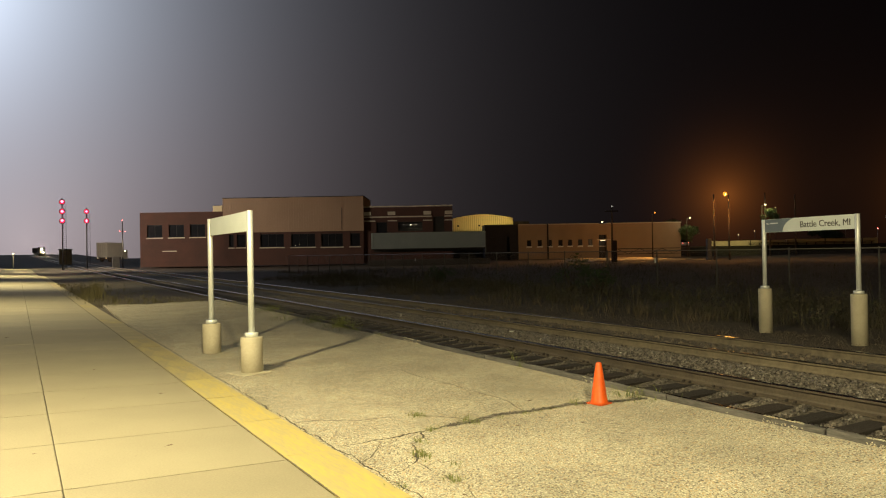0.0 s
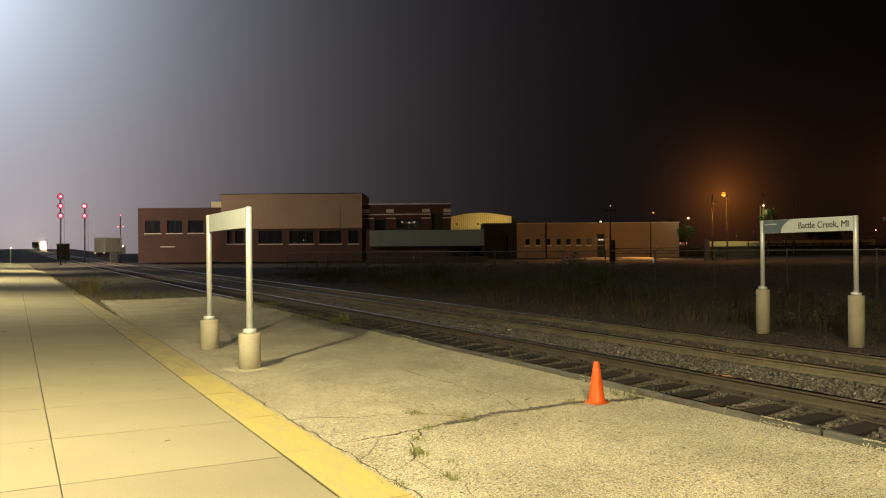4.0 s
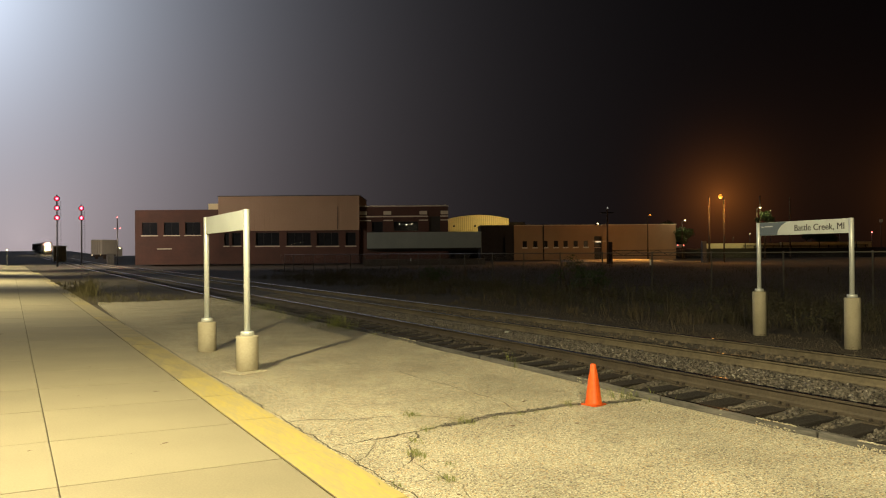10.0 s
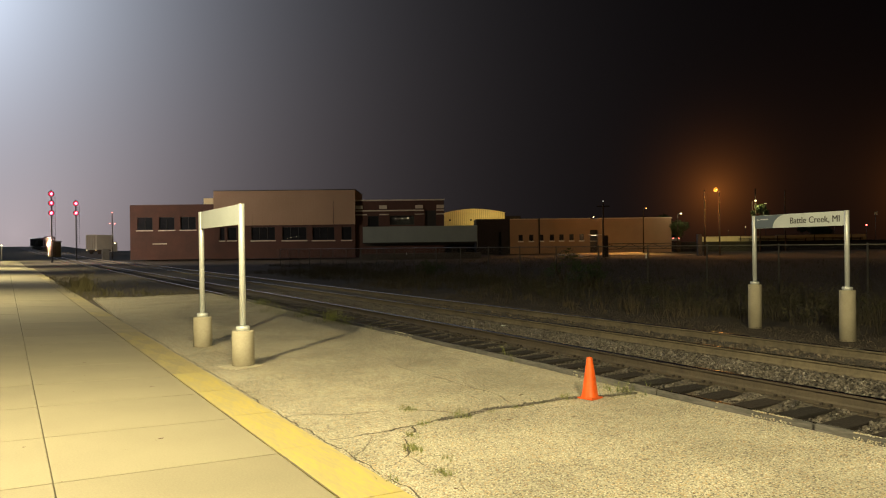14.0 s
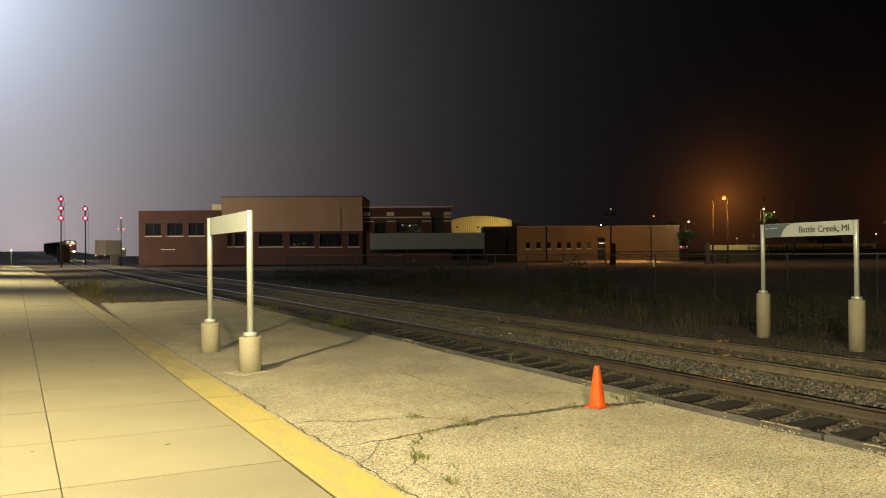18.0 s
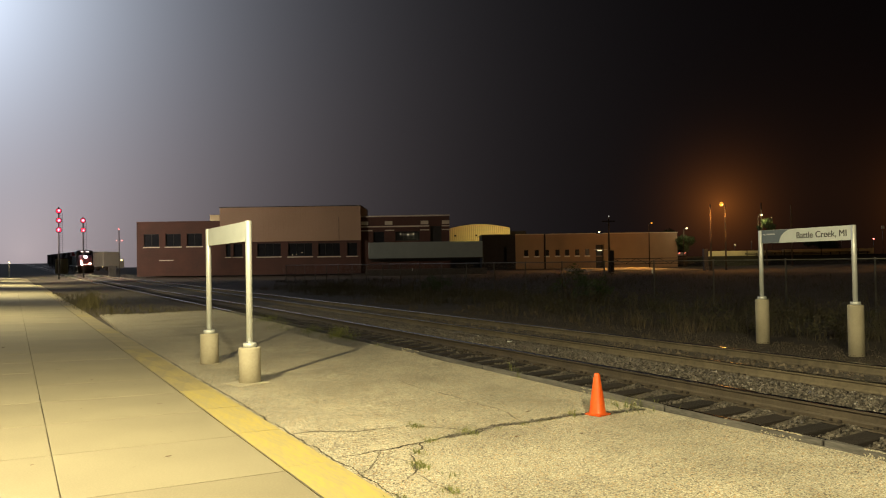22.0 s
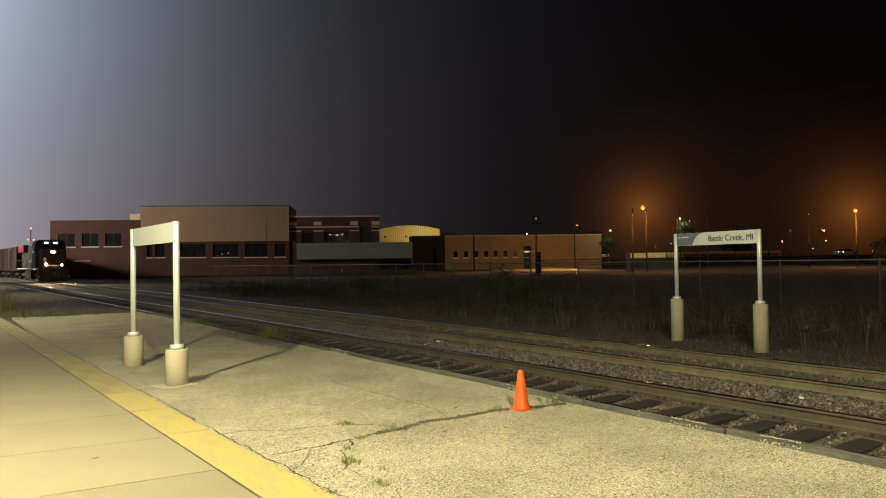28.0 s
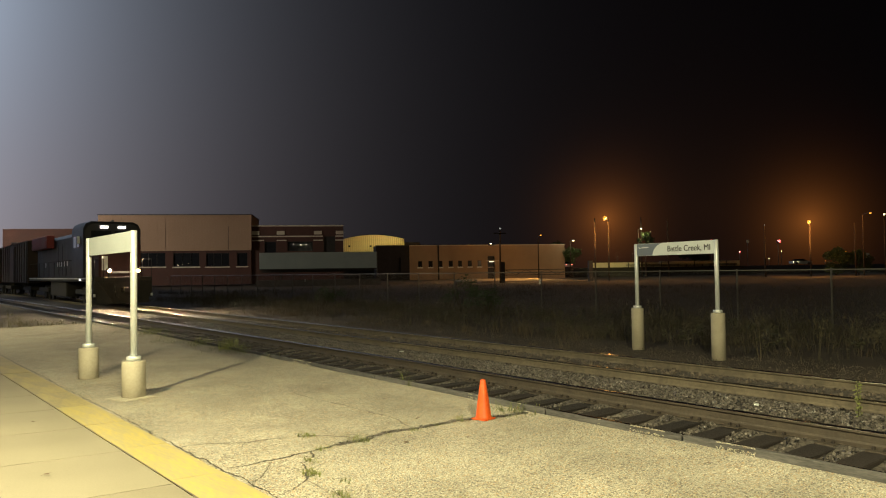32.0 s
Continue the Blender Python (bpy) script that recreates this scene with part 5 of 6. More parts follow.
for _ in range(430):
    cy = 27.7 + 26 * _rng.random() ** 1.6
    cx = 1.35 - 0.03 * (cy - 20) + (4.1 + bend(cy)) * _rng.random() ** (1.0 if cy < 32 else 2.2)
    near = _rng.random()
    for _k in range(6):
        _spots.append((cx + _rng.normal() * 0.1, cy + _rng.normal() * 0.1, -0.06, _rng.uniform(0.06, 0.20) * (1.9 if cx < 2.2 and near < 0.5 else 1.0), _rng.uniform(0.004, 0.008), _rng.uniform(0.1, 0.6)))
blades("verge_grass", _spots, VERGE, "grass and weeds where the asphalt ends", "grass")
_tufts = [(5.56, 5.95, 60, 0.16, 0.22), (5.5, 6.15, 40, 0.18, 0.10), (4.75, 6.17, 40, 0.10, 0.06), (3.38, 6.14, 70, 0.08, 0.08), (3.06, 6.66, 90, 0.06, 0.07), (2.45, 5.36, 60, 0.06, 0.06),
          (2.33, 4.68, 60, 0.06, 0.06), (5.62, 14.6, 60, 0.25, 0.16), (5.6, 17.2, 50, 0.22, 0.2), (5.58, 19.6, 50, 0.2, 0.22), (5.9, 9.0, 10, 0.24, 0.04), (5.55, 21.5, 50, 0.18, 0.3), (5.5, 15.6, 50, 0.12, 0.3), (5.66, 13.2, 30, 0.16, 0.12), (5.5, 25.5, 70, 0.2, 0.4), (5.52, 18.4, 40, 0.12, 0.3),
          (5.6, 23.8, 60, 0.2, 0.3), (2.9, 6.05, 40, 0.05, 0.06), (2.62, 5.75, 40, 0.06, 0.05), (1.95, 4.75, 30, 0.05, 0.10), (2.55, 5.0, 20, 0.06, 0.05), (2.42, 5.42, 70, 0.05, 0.05), (5.62, 15.5, 220, 0.34, 0.16), (5.6, 15.2, 60, 0.22, 0.25), (5.58, 17.0, 160, 0.2, 0.3),
          (5.5, 18.2, 90, 0.14, 0.4), (5.56, 21.2, 140, 0.3, 0.35), (5.3, 19.0, 120, 0.08, 0.5), (5.1, 23.0, 160, 0.10, 0.8), (5.63, 8.4, 14, 0.22, 0.02), (5.7, 13.6, 20, 0.14, 0.05)]
_spots = []
for cx, cy, n, h, r in _tufts:
    for _k in range(n):
        _spots.append((cx + _rng.normal() * r * 0.6, cy + _rng.normal() * r, -0.01, h * _rng.uniform(0.4, 1.2), _rng.uniform(0.0015, 0.004), _rng.uniform(0.1, 0.8)))
for _ in range(16):
    cx = 2.9 + 2.7 * _rng.random()
    cy = float(np.interp(cx, (2.8, 3.4, 4.01, 4.87, 5.58), (6.06, 6.12, 6.10, 6.18, 5.9)))
    for _k in range(7):
        _spots.append((cx + _rng.normal() * 0.03, cy + _rng.normal() * 0.018, 0.0, _rng.uniform(0.015, 0.06), 0.0018, _rng.uniform(0.2, 1.0)))
blades("tufts", _spots, GREENGRASS, "small green grass tufts in cracks and along the kerb", "grass")


def tree(x, y, z, trunk_h, crown_r, label, n=260, leaf=0.16):
    t = thing("tree", x, y, z, _rng.uniform(0, 360), label, "tree")
    bm = rod((0, 0, -0.2), (0.1, 0.05, trunk_h), 0.16, 10, None, 0.08)
    for k in range(6):
        a = k * 1.05 + _rng.uniform(-0.3, 0.3)
        rod((0.08, 0.04, trunk_h * 0.75), (crown_r * 0.7 * math.cos(a), crown_r * 0.7 * math.sin(a), trunk_h + crown_r * _rng.uniform(0.1, 0.9)), 0.05, 6, bm, 0.02)
    part("trunk", bm, WOODPOLE, t)
    bm = bmesh.new()
    for k in range(14):
        d = Vector(_rng.normal(size=3)).normalized() * crown_r * 0.75
        leafy(bm, (d.x, d.y, trunk_h + crown_r * 0.4 + d.z), crown_r * 0.45, n // 14, leaf, _rng)
    part("crown", bm, LEAF, t)


_p = yard(59.0, 129)
tree(_p.x + 0.4, _p.y - 0.3, 0, 6.6, 1.5, "small leafy tree lit green by a lamp", 1100, 0.18)
_p = yard(48.6, 140)
tree(_p.x, _p.y, 0, 4.0, 1.8, "small tree beside the low building", 1300, 0.18)
for _x, _y2, _h, _r in ((116, 215, 4, 4.5), (68, 212, 4, 4.5)):
    _p = yard(_x, _y2)
    tree(_p.x, _p.y, 0, _h, _r, "dark broad tree beyond the road", 2600, 0.42)
for _x, _y2, _r in ((138.2, 58.6, 2.4), (139.6, 55.2, 2.2)):
    tree(_x, _y2, 0, 1.7, _r, "low broad tree lit orange by the street lamp before it", 2100, 0.24)


def bush(x, y, z, r, h, label):
    t = thing("bush", x, y, z, 0, label, "bush", "bushes by the fence")
    bm = bmesh.new()
    for k in range(7):
        a = k * 0.9
        rod((0, 0, 0), (0.6 * r * math.cos(a), 0.6 * r * math.sin(a), h * 0.8), 0.02, 5, bm, 0.008)
    part("stems", bm, WOODPOLE, t)
    bm = bmesh.new()
    for k in range(9):
        leafy(bm, (_rng.normal() * r * 0.4, _rng.normal() * r * 0.4, h * _rng.uniform(0.35, 0.85)), r * 0.45, 90, 0.07, _rng)
    part("leaves", bm, LEAF, t)


_bm = bmesh.new()
for _ in range(260):
    cx, cy = 14.6 + 7.6 * _rng.random() ** 0.8, 0 + 50 * _rng.random() ** 1.3
    if (cx - 13.97) ** 2 + (cy - 9.5) ** 2 < 2.6 and cx < 14.6:
        continue
    leafy(_bm, (cx, cy, ground_z(cx) + _rng.uniform(0.12, 0.42)), _rng.uniform(0.15, 0.34), 34, 0.045, _rng)
_bm2 = bmesh.new()
for _ in range(520):
    cx, cy = 14.3 + 7.9 * _rng.random() ** 0.9, 0 + 52 * _rng.random() ** 1.3
    leafy(_bm2, (cx, cy, ground_z(cx) + _rng.uniform(0.25, 0.75)), _rng.uniform(0.14, 0.30), 30, 0.035, _rng, 1.2)
tagged(part("dry_weed_heads", _bm2, GRASS), "dry brown weed heads among the grass", "weeds", kind="stuff")
_w = part("broad_weeds", _bm, WEEDLEAF)
tagged(_w, "low leafy weeds among the dry grass", "weeds", kind="stuff")
bush(21.6, 26.6, -0.3, 0.9, 1.9, "leafy bush growing through the fence")
bush(21.4, 24.4, -0.3, 0.7, 1.3, "low leafy bush beside the fence")
bush(20.5, 38.0, -0.3, 0.9, 1.2, "low bush in the weeds")
stalk = thing("weed_stalk", 8.32, 3.33, -0.05, 0, "single tall dry weed growing in the ballast", "weed")
_bm = rod((0, 0, 0), (0.02, 0.01, 0.46), 0.006, 6, None, 0.003)
part("stem", _bm, GRASS, stalk)
_bm = bmesh.new()
for _k in range(10):
    leafy(_bm, (0.01, 0.0, 0.06 + 0.04 * _k), 0.045, 10, 0.022, _rng)
part("leaves", _bm, GREENGRASS, stalk)


# ---- cracks in the asphalt ----
def asphalt_z(x, y):
    return 0.012 * noise.noise((x * 0.9, y * 0.9, 1.7)) + rim(x - bend(y))


def crack(points, width, seed, material=CRACK, ragged=0.010):
    rng = np.random.default_rng(seed)
    pts = []
    for (x0, y0), (x1, y1) in zip(points, points[1:]):
        n = max(2, int(math.hypot(x1 - x0, y1 - y0) / 0.022))
        for k in range(n):
            u = k / n
            x, y = x0 + (x1 - x0) * u, y0 + (y1 - y0) * u
            pts.append((x + 0.035 * noise.noise((x * 5, y * 5, seed)) + rng.normal() * ragged * 0.5, y + 0.035 * noise.noise((x * 5, y * 5, seed + 40)) + rng.normal() * ragged * 0.5))
    pts.append(points[-1])
    verts, faces = [], []
    for k, (x, y) in enumerate(pts):
        xn, yn = pts[min(k + 1, len(pts) - 1)]
        xp, yp = pts[max(k - 1, 0)]
        d = math.hypot(xn - xp, yn - yp) or 1
        nx, ny = -(yn - yp) / d, (xn - xp) / d
        w = width * max(0.22, 0.85 + 1.0 * noise.noise((x * 3.3, y * 3.3, seed + 9)) + rng.uniform(-0.3, 0.3)) / 2
        z = asphalt_z(x, y) + 0.0045
        verts += [(x - nx * w, y - ny * w, z), (x + nx * w, y + ny * w, z)]
    for k in range(len(pts) - 1):
        faces.append((2 * k, 2 * k + 1, 2 * k + 3, 2 * k + 2))
    raw("crack", verts, faces, material, asphalt)


crack([(1.95, 6.0), (2.35, 6.0), (2.79, 6.06), (3.1, 6.1), (3.46, 6.15)], 0.024, 1, CRACK, 0.016)
crack([(3.1, 6.1), (3.46, 6.15), (3.8, 6.25), (4.1, 6.2), (4.43, 6.19), (4.81, 6.21), (5.2, 6.1), (5.58, 5.9)], 0.075, 12, CRACK, 0.022)
crack([(4.19, 9.47), (4.18, 8.72), (4.23, 8.08), (4.24, 7.47), (4.26, 6.99), (4.25, 6.71), (4.09, 6.21)], 0.019, 6, CRACKDUST)
crack([(3.4, 8.13), (3.39, 7.59), (3.37, 7.03), (3.31, 6.51)], 0.008, 7, CRACKDUST)
crack([(1.82, 7.1), (2.13, 7.07), (2.26, 6.97), (2.43, 6.83), (2.59, 6.79), (2.82, 6.74), (3.1, 6.64), (3.26, 6.49), (3.4, 6.3), (3.45, 6.16)], 0.023, 2, CRACKDUST)
crack([(2.1, 6.40), (2.3, 6.38), (2.53, 6.36)], 0.006, 8, CRACKDUST)
crack([(2.29, 5.91), (2.20, 5.75), (2.14, 5.65), (1.96, 5.44)], 0.014, 5, CRACKDUST)
crack([(2.8, 6.06), (2.72, 5.88), (2.54, 5.69), (2.41, 5.39), (2.29, 5.21)], 0.026, 3, CRACK, 0.016)
crack([(2.29, 5.21), (2.14, 5.1), (1.97, 5.01)], 0.012, 4, CRACKDUST)
crack([(2.40, 5.36), (2.34, 5.26), (2.30, 4.97), (2.34, 4.83), (2.33, 4.66), (2.38, 4.5), (2.27, 4.25)], 0.012, 10, CRACKDUST)
crack([(1.82, 9.0), (2.6, 9.2), (3.9, 9.4)], 0.006, 9, CRACKDUST)
crack([(2.0, 12.0), (3.2, 11.6), (4.6, 11.8), (5.5, 11.5)], 0.008, 11, CRACKDUST)

crack([(1.955, 3.6), (1.935, 5.0), (1.905, 6.0), (1.815, 9.0), (1.665, 14.0), (1.485, 20.0)], 0.016, 21)

# dead leaves and specks of dirt on the walk and the asphalt
_rng2 = np.random.default_rng(23)
_vs, _fs = [], []
for _x, _y3, _r3 in [(0.62, 6.6, 0.03), (-0.1, 13.0, 0.05), (0.9, 9.2, 0.05), (-0.4, 6.8, 0.02), (-0.9, 8.2, 0.04), (-1.0, 17.0, 0.07), (0.3, 11.6, 0.03), (4.45, 6.6, 0.045), (3.7, 5.75, 0.04), (4.3, 5.5, 0.03)] + [
        (_rng2.uniform(2.0, 5.5), _rng2.uniform(3.2, 16.0), _rng2.uniform(0.008, 0.022)) for _ in range(90)] + [(_rng2.uniform(-1.6, 1.3), _rng2.uniform(5.0, 16.0), _rng2.uniform(0.005, 0.012)) for _ in range(40)]:
    _z3 = asphalt_z(_x, _y3) + 0.006 if _x > 1.93 else 0.03 + max(0.0, (1.93 - 0.03 * (_y3 - 4.5) - _x) * 0.0349)
    _i3 = len(_vs)
    for _k in range(6):
        _a3 = _k * 1.047
        _vs.append((_x + _r3 * math.cos(_a3) * _rng2.uniform(0.5, 1.1), _y3 + 0.6 * _r3 * math.sin(_a3) * _rng2.uniform(0.5, 1.1), _z3 + _rng2.uniform(0, 0.25) * _r3))
    _fs.append(tuple(range(_i3, _i3 + 6)))
raw("leaf_litter", _vs, _fs, LITTER, label="scattered dead leaves and specks of dirt", kind="stuff")["category"] = "litter"

# ---- ballast stones ----
_cube = np.array([(x, y, z) for z in (-1, 1) for y in (-1, 1) for x in (-1, 1)], float)
_quads = ((0, 2, 3, 1), (4, 5, 7, 6), (0, 1, 5, 4), (2, 6, 7, 3), (0, 4, 6, 2), (1, 3, 7, 5))


def stones(regions, material, label, seed=5, heap=0.0):
    rng = np.random.default_rng(seed)
    verts, faces = [], []
    for n, x0, x1, y0, y1, lo, hi in regions:
        for _ in range(n):
            x, y = rng.uniform(x0, x1), y0 + (y1 - y0) * rng.random() ** 1.25
            if heap:
                y = 0.51 * (math.floor(y / 0.51) + 0.735 + rng.normal() * 0.075)
            s = rng.uniform(lo, hi)
            p = _cube * rng.uniform(0.55, 1.0, 3) * s * rng.uniform(0.6, 1.1, (8, 1))
            q = Euler(rng.uniform(0, 6.28, 3)).to_matrix()
            p = p @ np.array(q).T
            i = len(verts)
            z = max(bed_z(x), ground_z(x) + 0.02) + rng.uniform(-0.3, 0.7) * s
            if heap:
                z += heap * (noise.noise((x * 3.0, y * 2.0, 2.2)) + 0.1)
            verts += [(x + a, y + b, z + c) for a, b, c in p]
            faces += [tuple(i + k for k in f) for f in _quads]
    ob = raw("ballast_stones", verts, faces, material, label=label, kind="stuff")
    ob["category"] = "gravel"


stones([(40000, 7.36, 8.92, 0.5, 30, 0.008, 0.0185)], STONES, "crushed grey ballast stones between the rails")
stones([(9000, 10.6, 12.7, 1, 26, 0.005, 0.015), (9000, 11.3, 14.6, 2, 24, 0.004, 0.012), (5000, 9.12, 10.42, 1, 24, 0.005, 0.017), (650, 9.15, 10.4, 1, 20, 0.016, 0.036), (260, 10.7, 12.4, 1, 20, 0.014, 0.030)], SOILSTONES, "brown soil crumbs and small stones along the far track", 6)
stones([(2300, 6.15, 7.12, 0.5, 6.2, 0.007, 0.019)], STONES, "grey ballast stones between the ties", 8, 0.05)
stones([(6800, 5.82, 7.12, 5.6, 24, 0.008, 0.020)], DARKSTONES, "dark ballast stones between the ties", 9, 0.05)
_rng3 = np.random.default_rng(31)
_vs, _fs = [], []
for _ in range(900):
    _x = _rng3.uniform(3.15, 5.5)
    _y3 = float(np.interp(_x, (3.1, 3.46, 3.8, 4.1, 4.43, 4.81, 5.2, 5.58), (6.1, 6.15, 6.25, 6.2, 6.19, 6.21, 6.1, 5.9))) + _rng3.normal() * 0.022
    _s = _rng3.uniform(0.003, 0.010)
    _p = _cube * _rng3.uniform(0.5, 1.0, 3) * _s @ np.array(Euler(_rng3.uniform(0, 6.28, 3)).to_matrix()).T
    _i3 = len(_vs)
    _vs += [(_x + a, _y3 + b, asphalt_z(_x, _y3) + 0.006 + c) for a, b, c in _p]
    _fs += [tuple(_i3 + k for k in f) for f in _quads]
raw("crack_gravel", _vs, _fs, STONES, label="loose grey gravel lying in the wide crack", kind="stuff")["category"] = "gravel"
# asphalt crumbs that have spilt on to the kerb
_vs, _fs = [], []
for _ in range(5200):
    _y3 = 1.5 + 12 * _rng3.random() ** 1.4
    _heap = noise.noise((_y3 * 2.3, 0.4, 7.7)) + 0.5 * noise.noise((_y3 * 9.0, 0.4, 3.7))
    if _heap < 0.22:
        continue
    _x = 5.634 + bend(_y3) + _rng3.random() ** 1.6 * 0.042 * min(1.0, _heap * 2.2)
    _s = _rng3.uniform(0.003, 0.0065)
    _p = _cube * _rng3.uniform(0.5, 1.0, 3) * _s @ np.array(Euler(_rng3.uniform(0, 6.28, 3)).to_matrix()).T
    _i3 = len(_vs)
    _zz = 0.034 + (0.060 if _x - bend(_y3) > 5.642 else 0.03) * (1.0 if _x - bend(_y3) > 5.642 else _rng3.random())
    _vs += [(_x + a, _y3 + b, _zz + c) for a, b, c in _p]
    _fs += [tuple(_i3 + k for k in f) for f in _quads]
raw("asphalt_crumbs", _vs, _fs, ASPHALT, label="crumbs of pale asphalt spilt against the kerb", kind="stuff")["category"] = "gravel"
for _x, _y3, _s in ((8.11, 4.43, 0.045), (8.32, 12.5, 0.05)):
    _sc = thing("paper_scrap", _x, _y3, bed_z(_x) + 0.03, 25, "small crumpled white paper scrap on the ballast", "litter", "paper scraps")
    _bm = box(-_s, _s, -_s * 0.6, _s * 0.6, 0, 0.012, 0.004)
    for _v2 in _bm.verts:
        _v2.co.z += 0.012 * noise.noise((_v2.co.x * 40, _v2.co.y * 40, _x))
    part("paper", _bm, PANEL, _sc)


# ---- the train ----
def hull(sections, bm=None):
    """Joins rings of equal length into a closed skin."""
    bm = bm or bmesh.new()
    rings = [[bm.verts.new(p) for p in s] for s in sections]
    n = len(rings[0])
    for a, b in zip(rings, rings[1:]):
        for k in range(n):
            bm.faces.new((a[k], a[(k + 1) % n], b[(k + 1) % n], b[k]))
    bm.faces.new(rings[0][::-1])
    bm.faces.new(rings[-1])
    bmesh.ops.recalc_face_normals(bm, faces=bm.faces)
    return bm


def soften(ob):
    """Smooth shading that keeps the true creases."""
    for p in ob.data.polygons:
        p.use_smooth = True
    ob.data.set_sharp_from_angle(angle=radians(32))
    return ob


def bogie(parent, y, wheels=(-1.4, 1.4), r=0.5):
    b = part("bogie", box(-1.2, 1.2, y - 2.0, y + 2.0, 0.55, 0.85, 0.05), RUNNING, parent)
    for wy in wheels:
        for x in (-0.76, 0.76):
            bm = bmesh.new()
            bmesh.ops.create_cone(bm, cap_ends=True, segments=24, radius1=r, radius2=r, depth=0.13, matrix=Matrix.Translation((x, y + wy, r)) @ Matrix.Rotation(radians(90), 4, "Y"))
            part("wheel", bm, RUNNING, b)
    return b


def lens(at, r, material, parent):
    """A shallow round lamp glass that faces -y."""
    bm = turned([(r, 0.0), (r * 0.98, 0.003), (r * 0.6, 0.006)], 16)
    bmesh.ops.transform(bm, matrix=Matrix.Translation(at) @ Matrix.Rotation(radians(90), 4, "X"), verts=bm.verts)
    # amber disc stands in for the orange glare round the bulb
    glass = part("lens", bm, HALOGLOW, parent, "lens glowing amber as a halo round its bulb")
    bm = turned([(r * 0.55, 0.0), (r * 0.54, 0.004), (r * 0.3, 0.006)], 14)
    bmesh.ops.transform(bm, matrix=Matrix.Translation(Vector(at) - Vector((0, 0.007, 0))) @ Matrix.Rotation(radians(90), 4, "X"), verts=bm.verts)
    part("bulb", bm, material, parent, "glowing bulb")
    return glass


def locomotive():
    """The front platform points to -y, its edge at y = 0; z = 0 is the rail head."""
    t = thing("locomotive", 9.765, 200, 0.08, 0, "dark freight diesel locomotive with headlights lit and a red radiator section", "locomotive")
    part("underframe", box(-1.52, 1.52, 0.05, 22.0, 1.32, 1.58, 0.03), RUNNING, t)
    part("sill_stripe", box(-1.54, -1.52, 0.2, 21.8, 1.46, 1.54), WHITEINK, t, "thin pale stripe along the sill")
    nose = soften(part("nose", hull([[(-w, y, 1.58), (w, y, 1.58), (w, y, z - 0.26), (w - 0.07, y, z - 0.1), (w - 0.24, y, z), (-w + 0.24, y, z), (-w + 0.07, y, z - 0.1), (-w, y, z - 0.26)]
                                     for y, w, z in ((0.72, 1.0, 3.52), (0.82, 1.1, 3.64), (1.4, 1.18, 3.70), (2.45, 1.22, 3.72))]), NOSERED, t, "short dark maroon nose"))
    part("nose_marking", box(-0.96, -0.66, 0.70, 0.725, 1.95, 2.72, 0.008), WHITEINK, nose, "white painted marking")
    part("nose_marking", box(-0.52, 0.52, 0.70, 0.725, 1.78, 1.88, 0.008), WHITEINK, nose, "white painted marking")
    part("nose_door", box(0.42, 0.92, 0.70, 0.725, 1.62, 3.0, 0.01), NOSERED, nose)
    cab = soften(part("cab", hull([[(-w, y, 1.58), (w, y, 1.58), (w, y, z - 0.42), (w - 0.14, y, z - 0.14), (w - 0.42, y, z), (-w + 0.42, y, z), (-w + 0.14, y, z - 0.14), (-w, y, z - 0.42)]
                                   for y, w, z in ((2.40, 1.46, 4.64), (2.50, 1.54, 4.76), (5.6, 1.54, 4.80))]), LOCOBLUE, t, "dark cab"))
    for s in (-1, 1):
        w = part("windshield", box(min(s * 0.10, s * 1.16), max(s * 0.10, s * 1.16), 2.365, 2.40, 3.80, 4.22, 0.012), GLASS, cab)
        part("wiper", rod((s * 0.5, 2.35, 3.81), (s * 0.25, 2.35, 4.12), 0.01, 5), RUNNING, w)
        part("number_board", box(s * 0.47 - 0.21, s * 0.47 + 0.21, 2.32, 2.45, 4.36, 4.51, 0.02), BOARDLAMP, cab, "lit white number board")
        part("side_window", box(s * 1.54 - 0.02, s * 1.54 + 0.02, 3.45, 4.15, 3.30, 3.95, 0.01), GLASS, cab)
        part("side_window", box(s * 1.54 - 0.02, s * 1.54 + 0.02, 4.3, 5.05, 3.30, 3.95, 0.01), GLASS, cab)
        part("mirror", box(s * 1.62 - 0.07, s * 1.62 + 0.07, 3.30, 3.34, 3.50, 3.92, 0.01), PANEL, cab, "pale upright cab mirror")
        part("mirror_stay", rod((s * 1.53, 3.33, 3.7), (s * 1.62, 3.33, 3.7), 0.012, 6), RUNNING, cab)
        part("cab_step_lamp", box(s * 1.545 - 0.025, s * 1.545 + 0.025, 3.15, 3.45, 1.38, 1.46, 0.012), BOARDLAMP, t, "small white lamp over the cab steps")
        for k, yb in enumerate((9.6, 10.6, 11.5, 12.2, 12.9, 17.6)):
            part("number_bar", box(s * 1.04 - 0.006, s * 1.04 + 0.006, yb, yb + (0.34 if k not in (1, 5) else 0.2), 2.30, 2.62), WHITEINK, t, "pale painted bar")
        d = part("ditch_light", box(s * 0.735 - 0.15, s * 0.735 + 0.15, -0.06, 0.12, 1.76, 2.05, 0.04), RUNNING, t)
        part("bracket", box(s * 0.735 - 0.05, s * 0.735 + 0.05, 0.0, 0.08, 1.56, 1.76), RUNNING, d)
        lens((s * 0.735, -0.062, 1.905), 0.115, DITCHLAMP, d)
        r = part("handrail", rod((s * 1.48, 0.08, 2.55), (s * 1.0, 0.08, 2.55), 0.02), RUNNING, t)
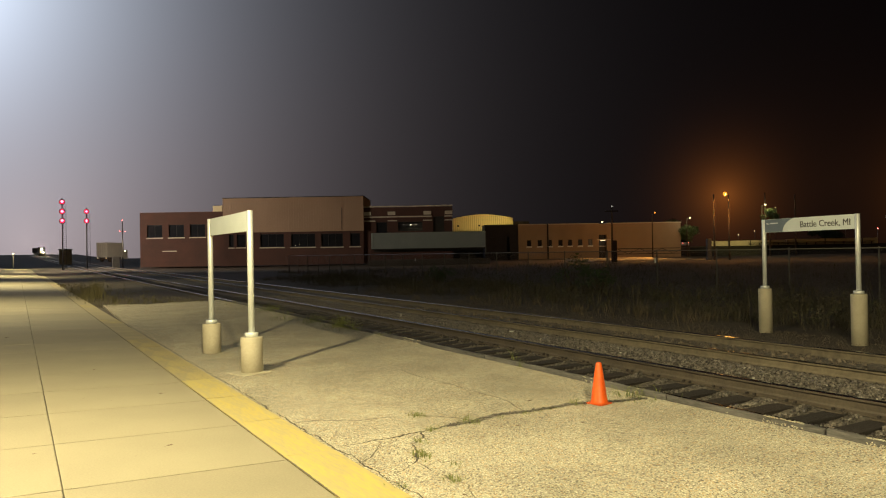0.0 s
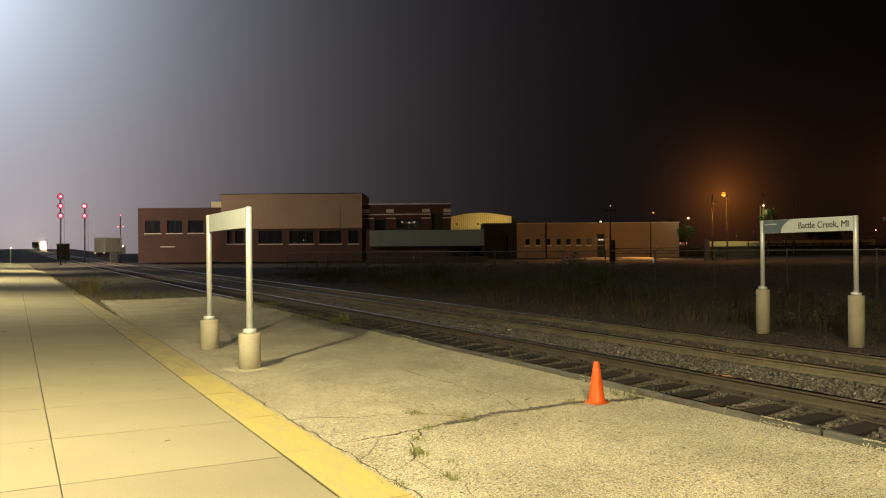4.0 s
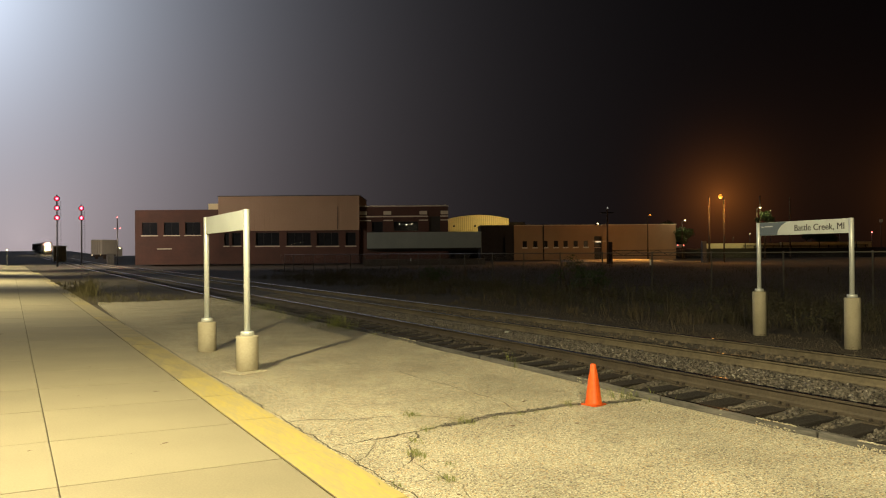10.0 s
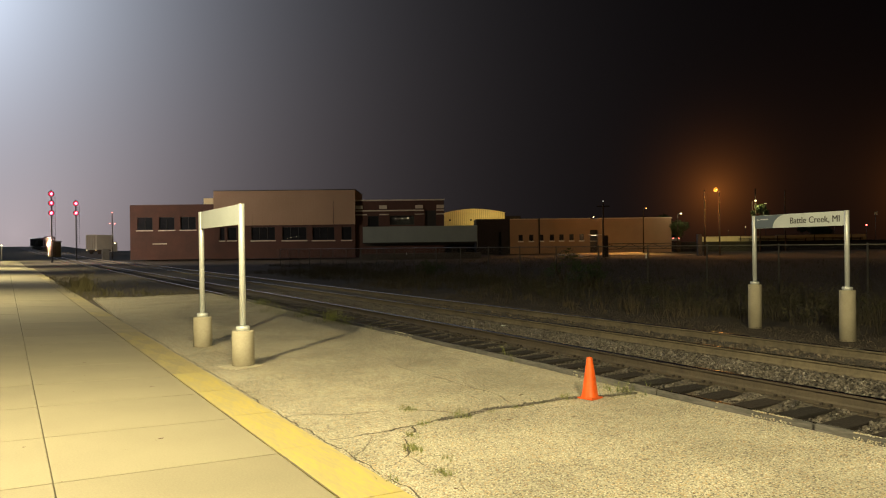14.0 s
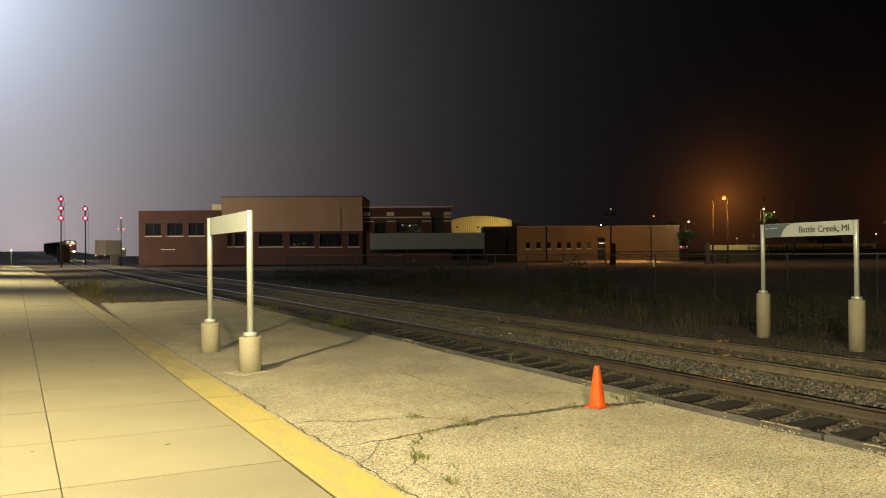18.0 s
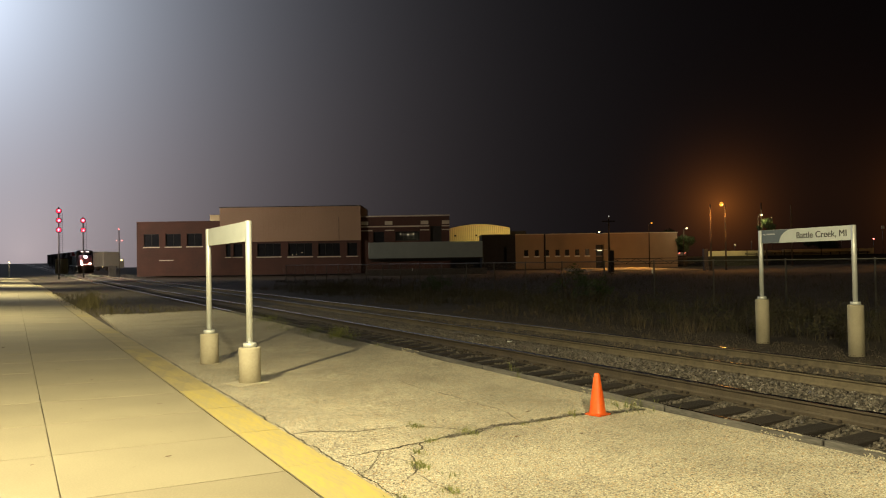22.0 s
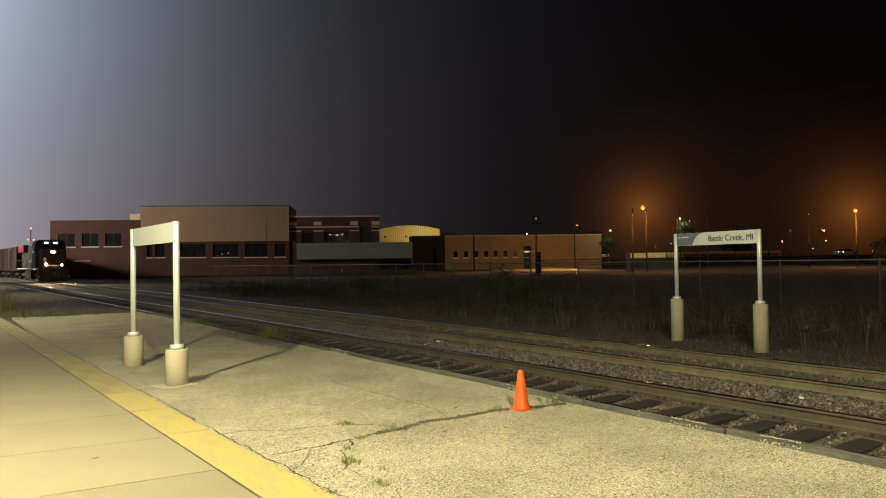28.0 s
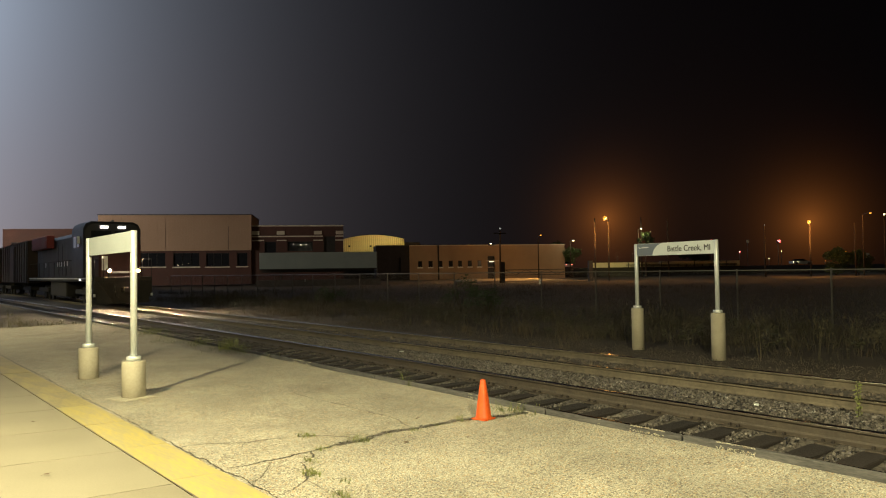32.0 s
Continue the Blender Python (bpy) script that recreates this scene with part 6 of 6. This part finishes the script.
        for x in (1.48, 1.0):
            part("stanchion", rod((s * x, 0.08, 1.56), (s * x, 0.08, 2.56), 0.018), RUNNING, r)
        part("step_well", hull([[(s * 0.98, 0.1, 0.42), (s * 1.52, 0.1, 0.42), (s * 1.52, 0.1, 1.32), (s * 0.98, 0.1, 1.32)], [(s * 0.98, 0.7, 0.42), (s * 1.52, 0.7, 0.42), (s * 1.52, 0.7, 1.32), (s * 0.98, 0.7, 1.32)]]), RUNNING, t)
        for z in (0.50, 0.78, 1.06):
            st = part("step", box(min(s * 1.0, s * 1.54), max(s * 1.0, s * 1.54), 0.02, 0.1, z, z + 0.03), RUNNING, t)
            if z < 0.6:
                part("step_edge", box(min(s * 1.42, s * 1.54), max(s * 1.42, s * 1.54), 0.012, 0.018, z, z + 0.16), WHITEINK, st, "white-painted step end")
        rail = part("side_handrail", rod((s * 1.48, 5.8, 2.6), (s * 1.48, 21.5, 2.6), 0.018), RUNNING, t)
        for k in range(9):
            part("stanchion", rod((s * 1.48, 5.8 + 1.96 * k, 1.56), (s * 1.48, 5.8 + 1.96 * k, 2.61), 0.016), RUNNING, rail)
        wing = part("radiator_wing", box(min(s * 1.02, s * 1.50), max(s * 1.02, s * 1.50), 14.4, 20.8, 3.62, 4.50, 0.03), LOCORED, t, "red overhanging radiator housing")
        for k in range(8):
            part("louvre", box(s * 1.52 - 0.03, s * 1.52 + 0.03, 14.5, 20.7, 3.68 + 0.10 * k, 3.72 + 0.10 * k), LOCORED, wing)
        for k in range(6):
            part("hood_door", box(s * 1.02 - 0.02, s * 1.02 + 0.02, 5.9 + 1.38 * k, 7.16 + 1.38 * k, 1.75, 3.8 if k > 3 else 2.2, 0.01), LOCOGREY, t)
    soften(part("long_hood", hull([[(-1.02, y, 1.58), (1.02, y, 1.58), (1.02, y, 4.12), (0.8, y, 4.38), (-0.8, y, 4.38), (-1.02, y, 4.12)] for y in (5.6, 21.4)]), LOCOGREY, t, "dark long engine hood"))
    h = part("headlight", box(-0.27, 0.27, 0.60, 0.76, 3.22, 3.50, 0.04), RUNNING, t)
    for s in (-1, 1):
        lens((s * 0.125, 0.598, 3.36), 0.105, HEADLAMP, h)
    part("pilot_plow", hull([[(-1.45, 0.5, 0.15), (1.45, 0.5, 0.15), (1.45, 0.5, 1.32), (-1.45, 0.5, 1.32)], [(-1.35, 0.08, 0.12), (1.35, 0.08, 0.12), (1.35, 0.08, 1.32), (-1.35, 0.08, 1.32)], [(-0.5, -0.2, 0.12), (0.5, -0.2, 0.12), (0.6, 0.0, 0.7), (-0.6, 0.0, 0.7)]]), RUNNING, t)
    part("anticlimber", box(-1.05, 1.05, -0.12, 0.06, 1.32, 1.56, 0.02), RUNNING, t)
    part("coupler", box(-0.14, 0.14, -0.6, 0.1, 0.74, 1.02, 0.05), RUNNING, t)
    for s in (-1, 1):
        bm = bmesh.new()
        path = [Vector((s * 0.45, 0.05, 1.1)), Vector((s * 0.5, -0.22, 0.8)), Vector((s * 0.46, -0.3, 0.5)), Vector((s * 0.3, -0.32, 0.42))]
        for p, q in zip(path, path[1:]):
            rod(p, q, 0.022, 6, bm)
        part("air_hose", bm, RUNNING, t)
    part("fuel_tank", box(-1.35, 1.35, 8.4, 13.8, 0.35, 1.32, 0.1), RUNNING, t)
    part("roof_horn", rod((0.3, 4.2, 4.88), (0.3, 3.7, 4.88), 0.05, 10, None, 0.09), GALV, t)
    part("exhaust_stack", box(-0.3, 0.3, 11.0, 11.8, 4.36, 4.52, 0.03), RUNNING, t)
    bogie(t, 4.4, (-1.5, 0.0, 1.5))
    bogie(t, 17.6, (-1.5, 0.0, 1.5))
    return t


def box_car():
    t = thing("freight_boxcar", 9.765, 220, 0.08, 0, "dark brown ribbed freight boxcar behind the locomotive", "boxcar", "boxcars of the train")
    body = part("body", box(-1.5, 1.5, 0.2, 16.4, 1.15, 4.45, 0.04), BOXCAR, t)
    for s in (-1, 1):
        for k in range(13):
            y = 0.5 + 1.28 * k
            if not 6.4 < y < 9.9:
                part("side_rib", box(s * 1.52 - 0.03, s * 1.52 + 0.03, y, y + 0.08, 1.2, 4.4), BOXCAR, body)
        d = part("sliding_door", box(s * 1.54 - 0.035, s * 1.54 + 0.035, 6.8, 9.6, 1.2, 4.25, 0.01), BOXCAR, t)
        part("door_bar", rod((s * 1.59, 7.1, 1.3), (s * 1.59, 7.1, 4.1), 0.02), RUNNING, d)
        part("ladder_rail", rod((s * 1.55, 0.35, 1.0), (s * 1.55, 0.35, 4.4), 0.015, 6), RUNNING, t)
    part("roof", hull([[(-1.55, y, 4.44), (1.55, y, 4.44), (1.55, y, 4.5), (0, y, 4.66), (-1.55, y, 4.5)] for y in (0.15, 16.45)]), BOXCAR, t)
    part("underframe", box(-0.5, 0.5, -0.4, 17.0, 0.78, 1.15, 0.05), RUNNING, t)
    bogie(t, 2.6, (-0.85, 0.85), 0.42)
    bogie(t, 14.0, (-0.85, 0.85), 0.42)
    return t


LOCO = locomotive()
COACHES = [box_car()]
for _k in range(5):
    COACHES.append(copy_thing(COACHES[0], pose(9.765, 245 + 17.4 * _k, 0.08)))
TRACK_X = (FAR_RAILS[0] + FAR_RAILS[1]) / 2


def on_track(y, lead):
    """The pose of a vehicle whose front stands at y, turned and tilted to its chord of the far track."""
    x0, x1 = TRACK_X + far_bend(y), TRACK_X + far_bend(y + lead)
    z0, z1 = rise(y), rise(y + lead)
    return pose(x0, y, 0.08 + z0, math.degrees(math.atan2(z1 - z0, lead)), 0, -math.degrees(math.atan2(x1 - x0, lead)))


def motions():
    times = [2.0 * k for k in range(12)] + [float(k) for k in range(24, 33)]
    for vehicle, behind, lead in [(LOCO, 0.0, 20)] + [(c, 22.8 + 17.4 * k, 16) for k, c in enumerate(COACHES)]:
        walk(vehicle, [(t, on_track(41.3 + 12.0 * (32.0 - t) + behind, lead)) for t in times])


motions()
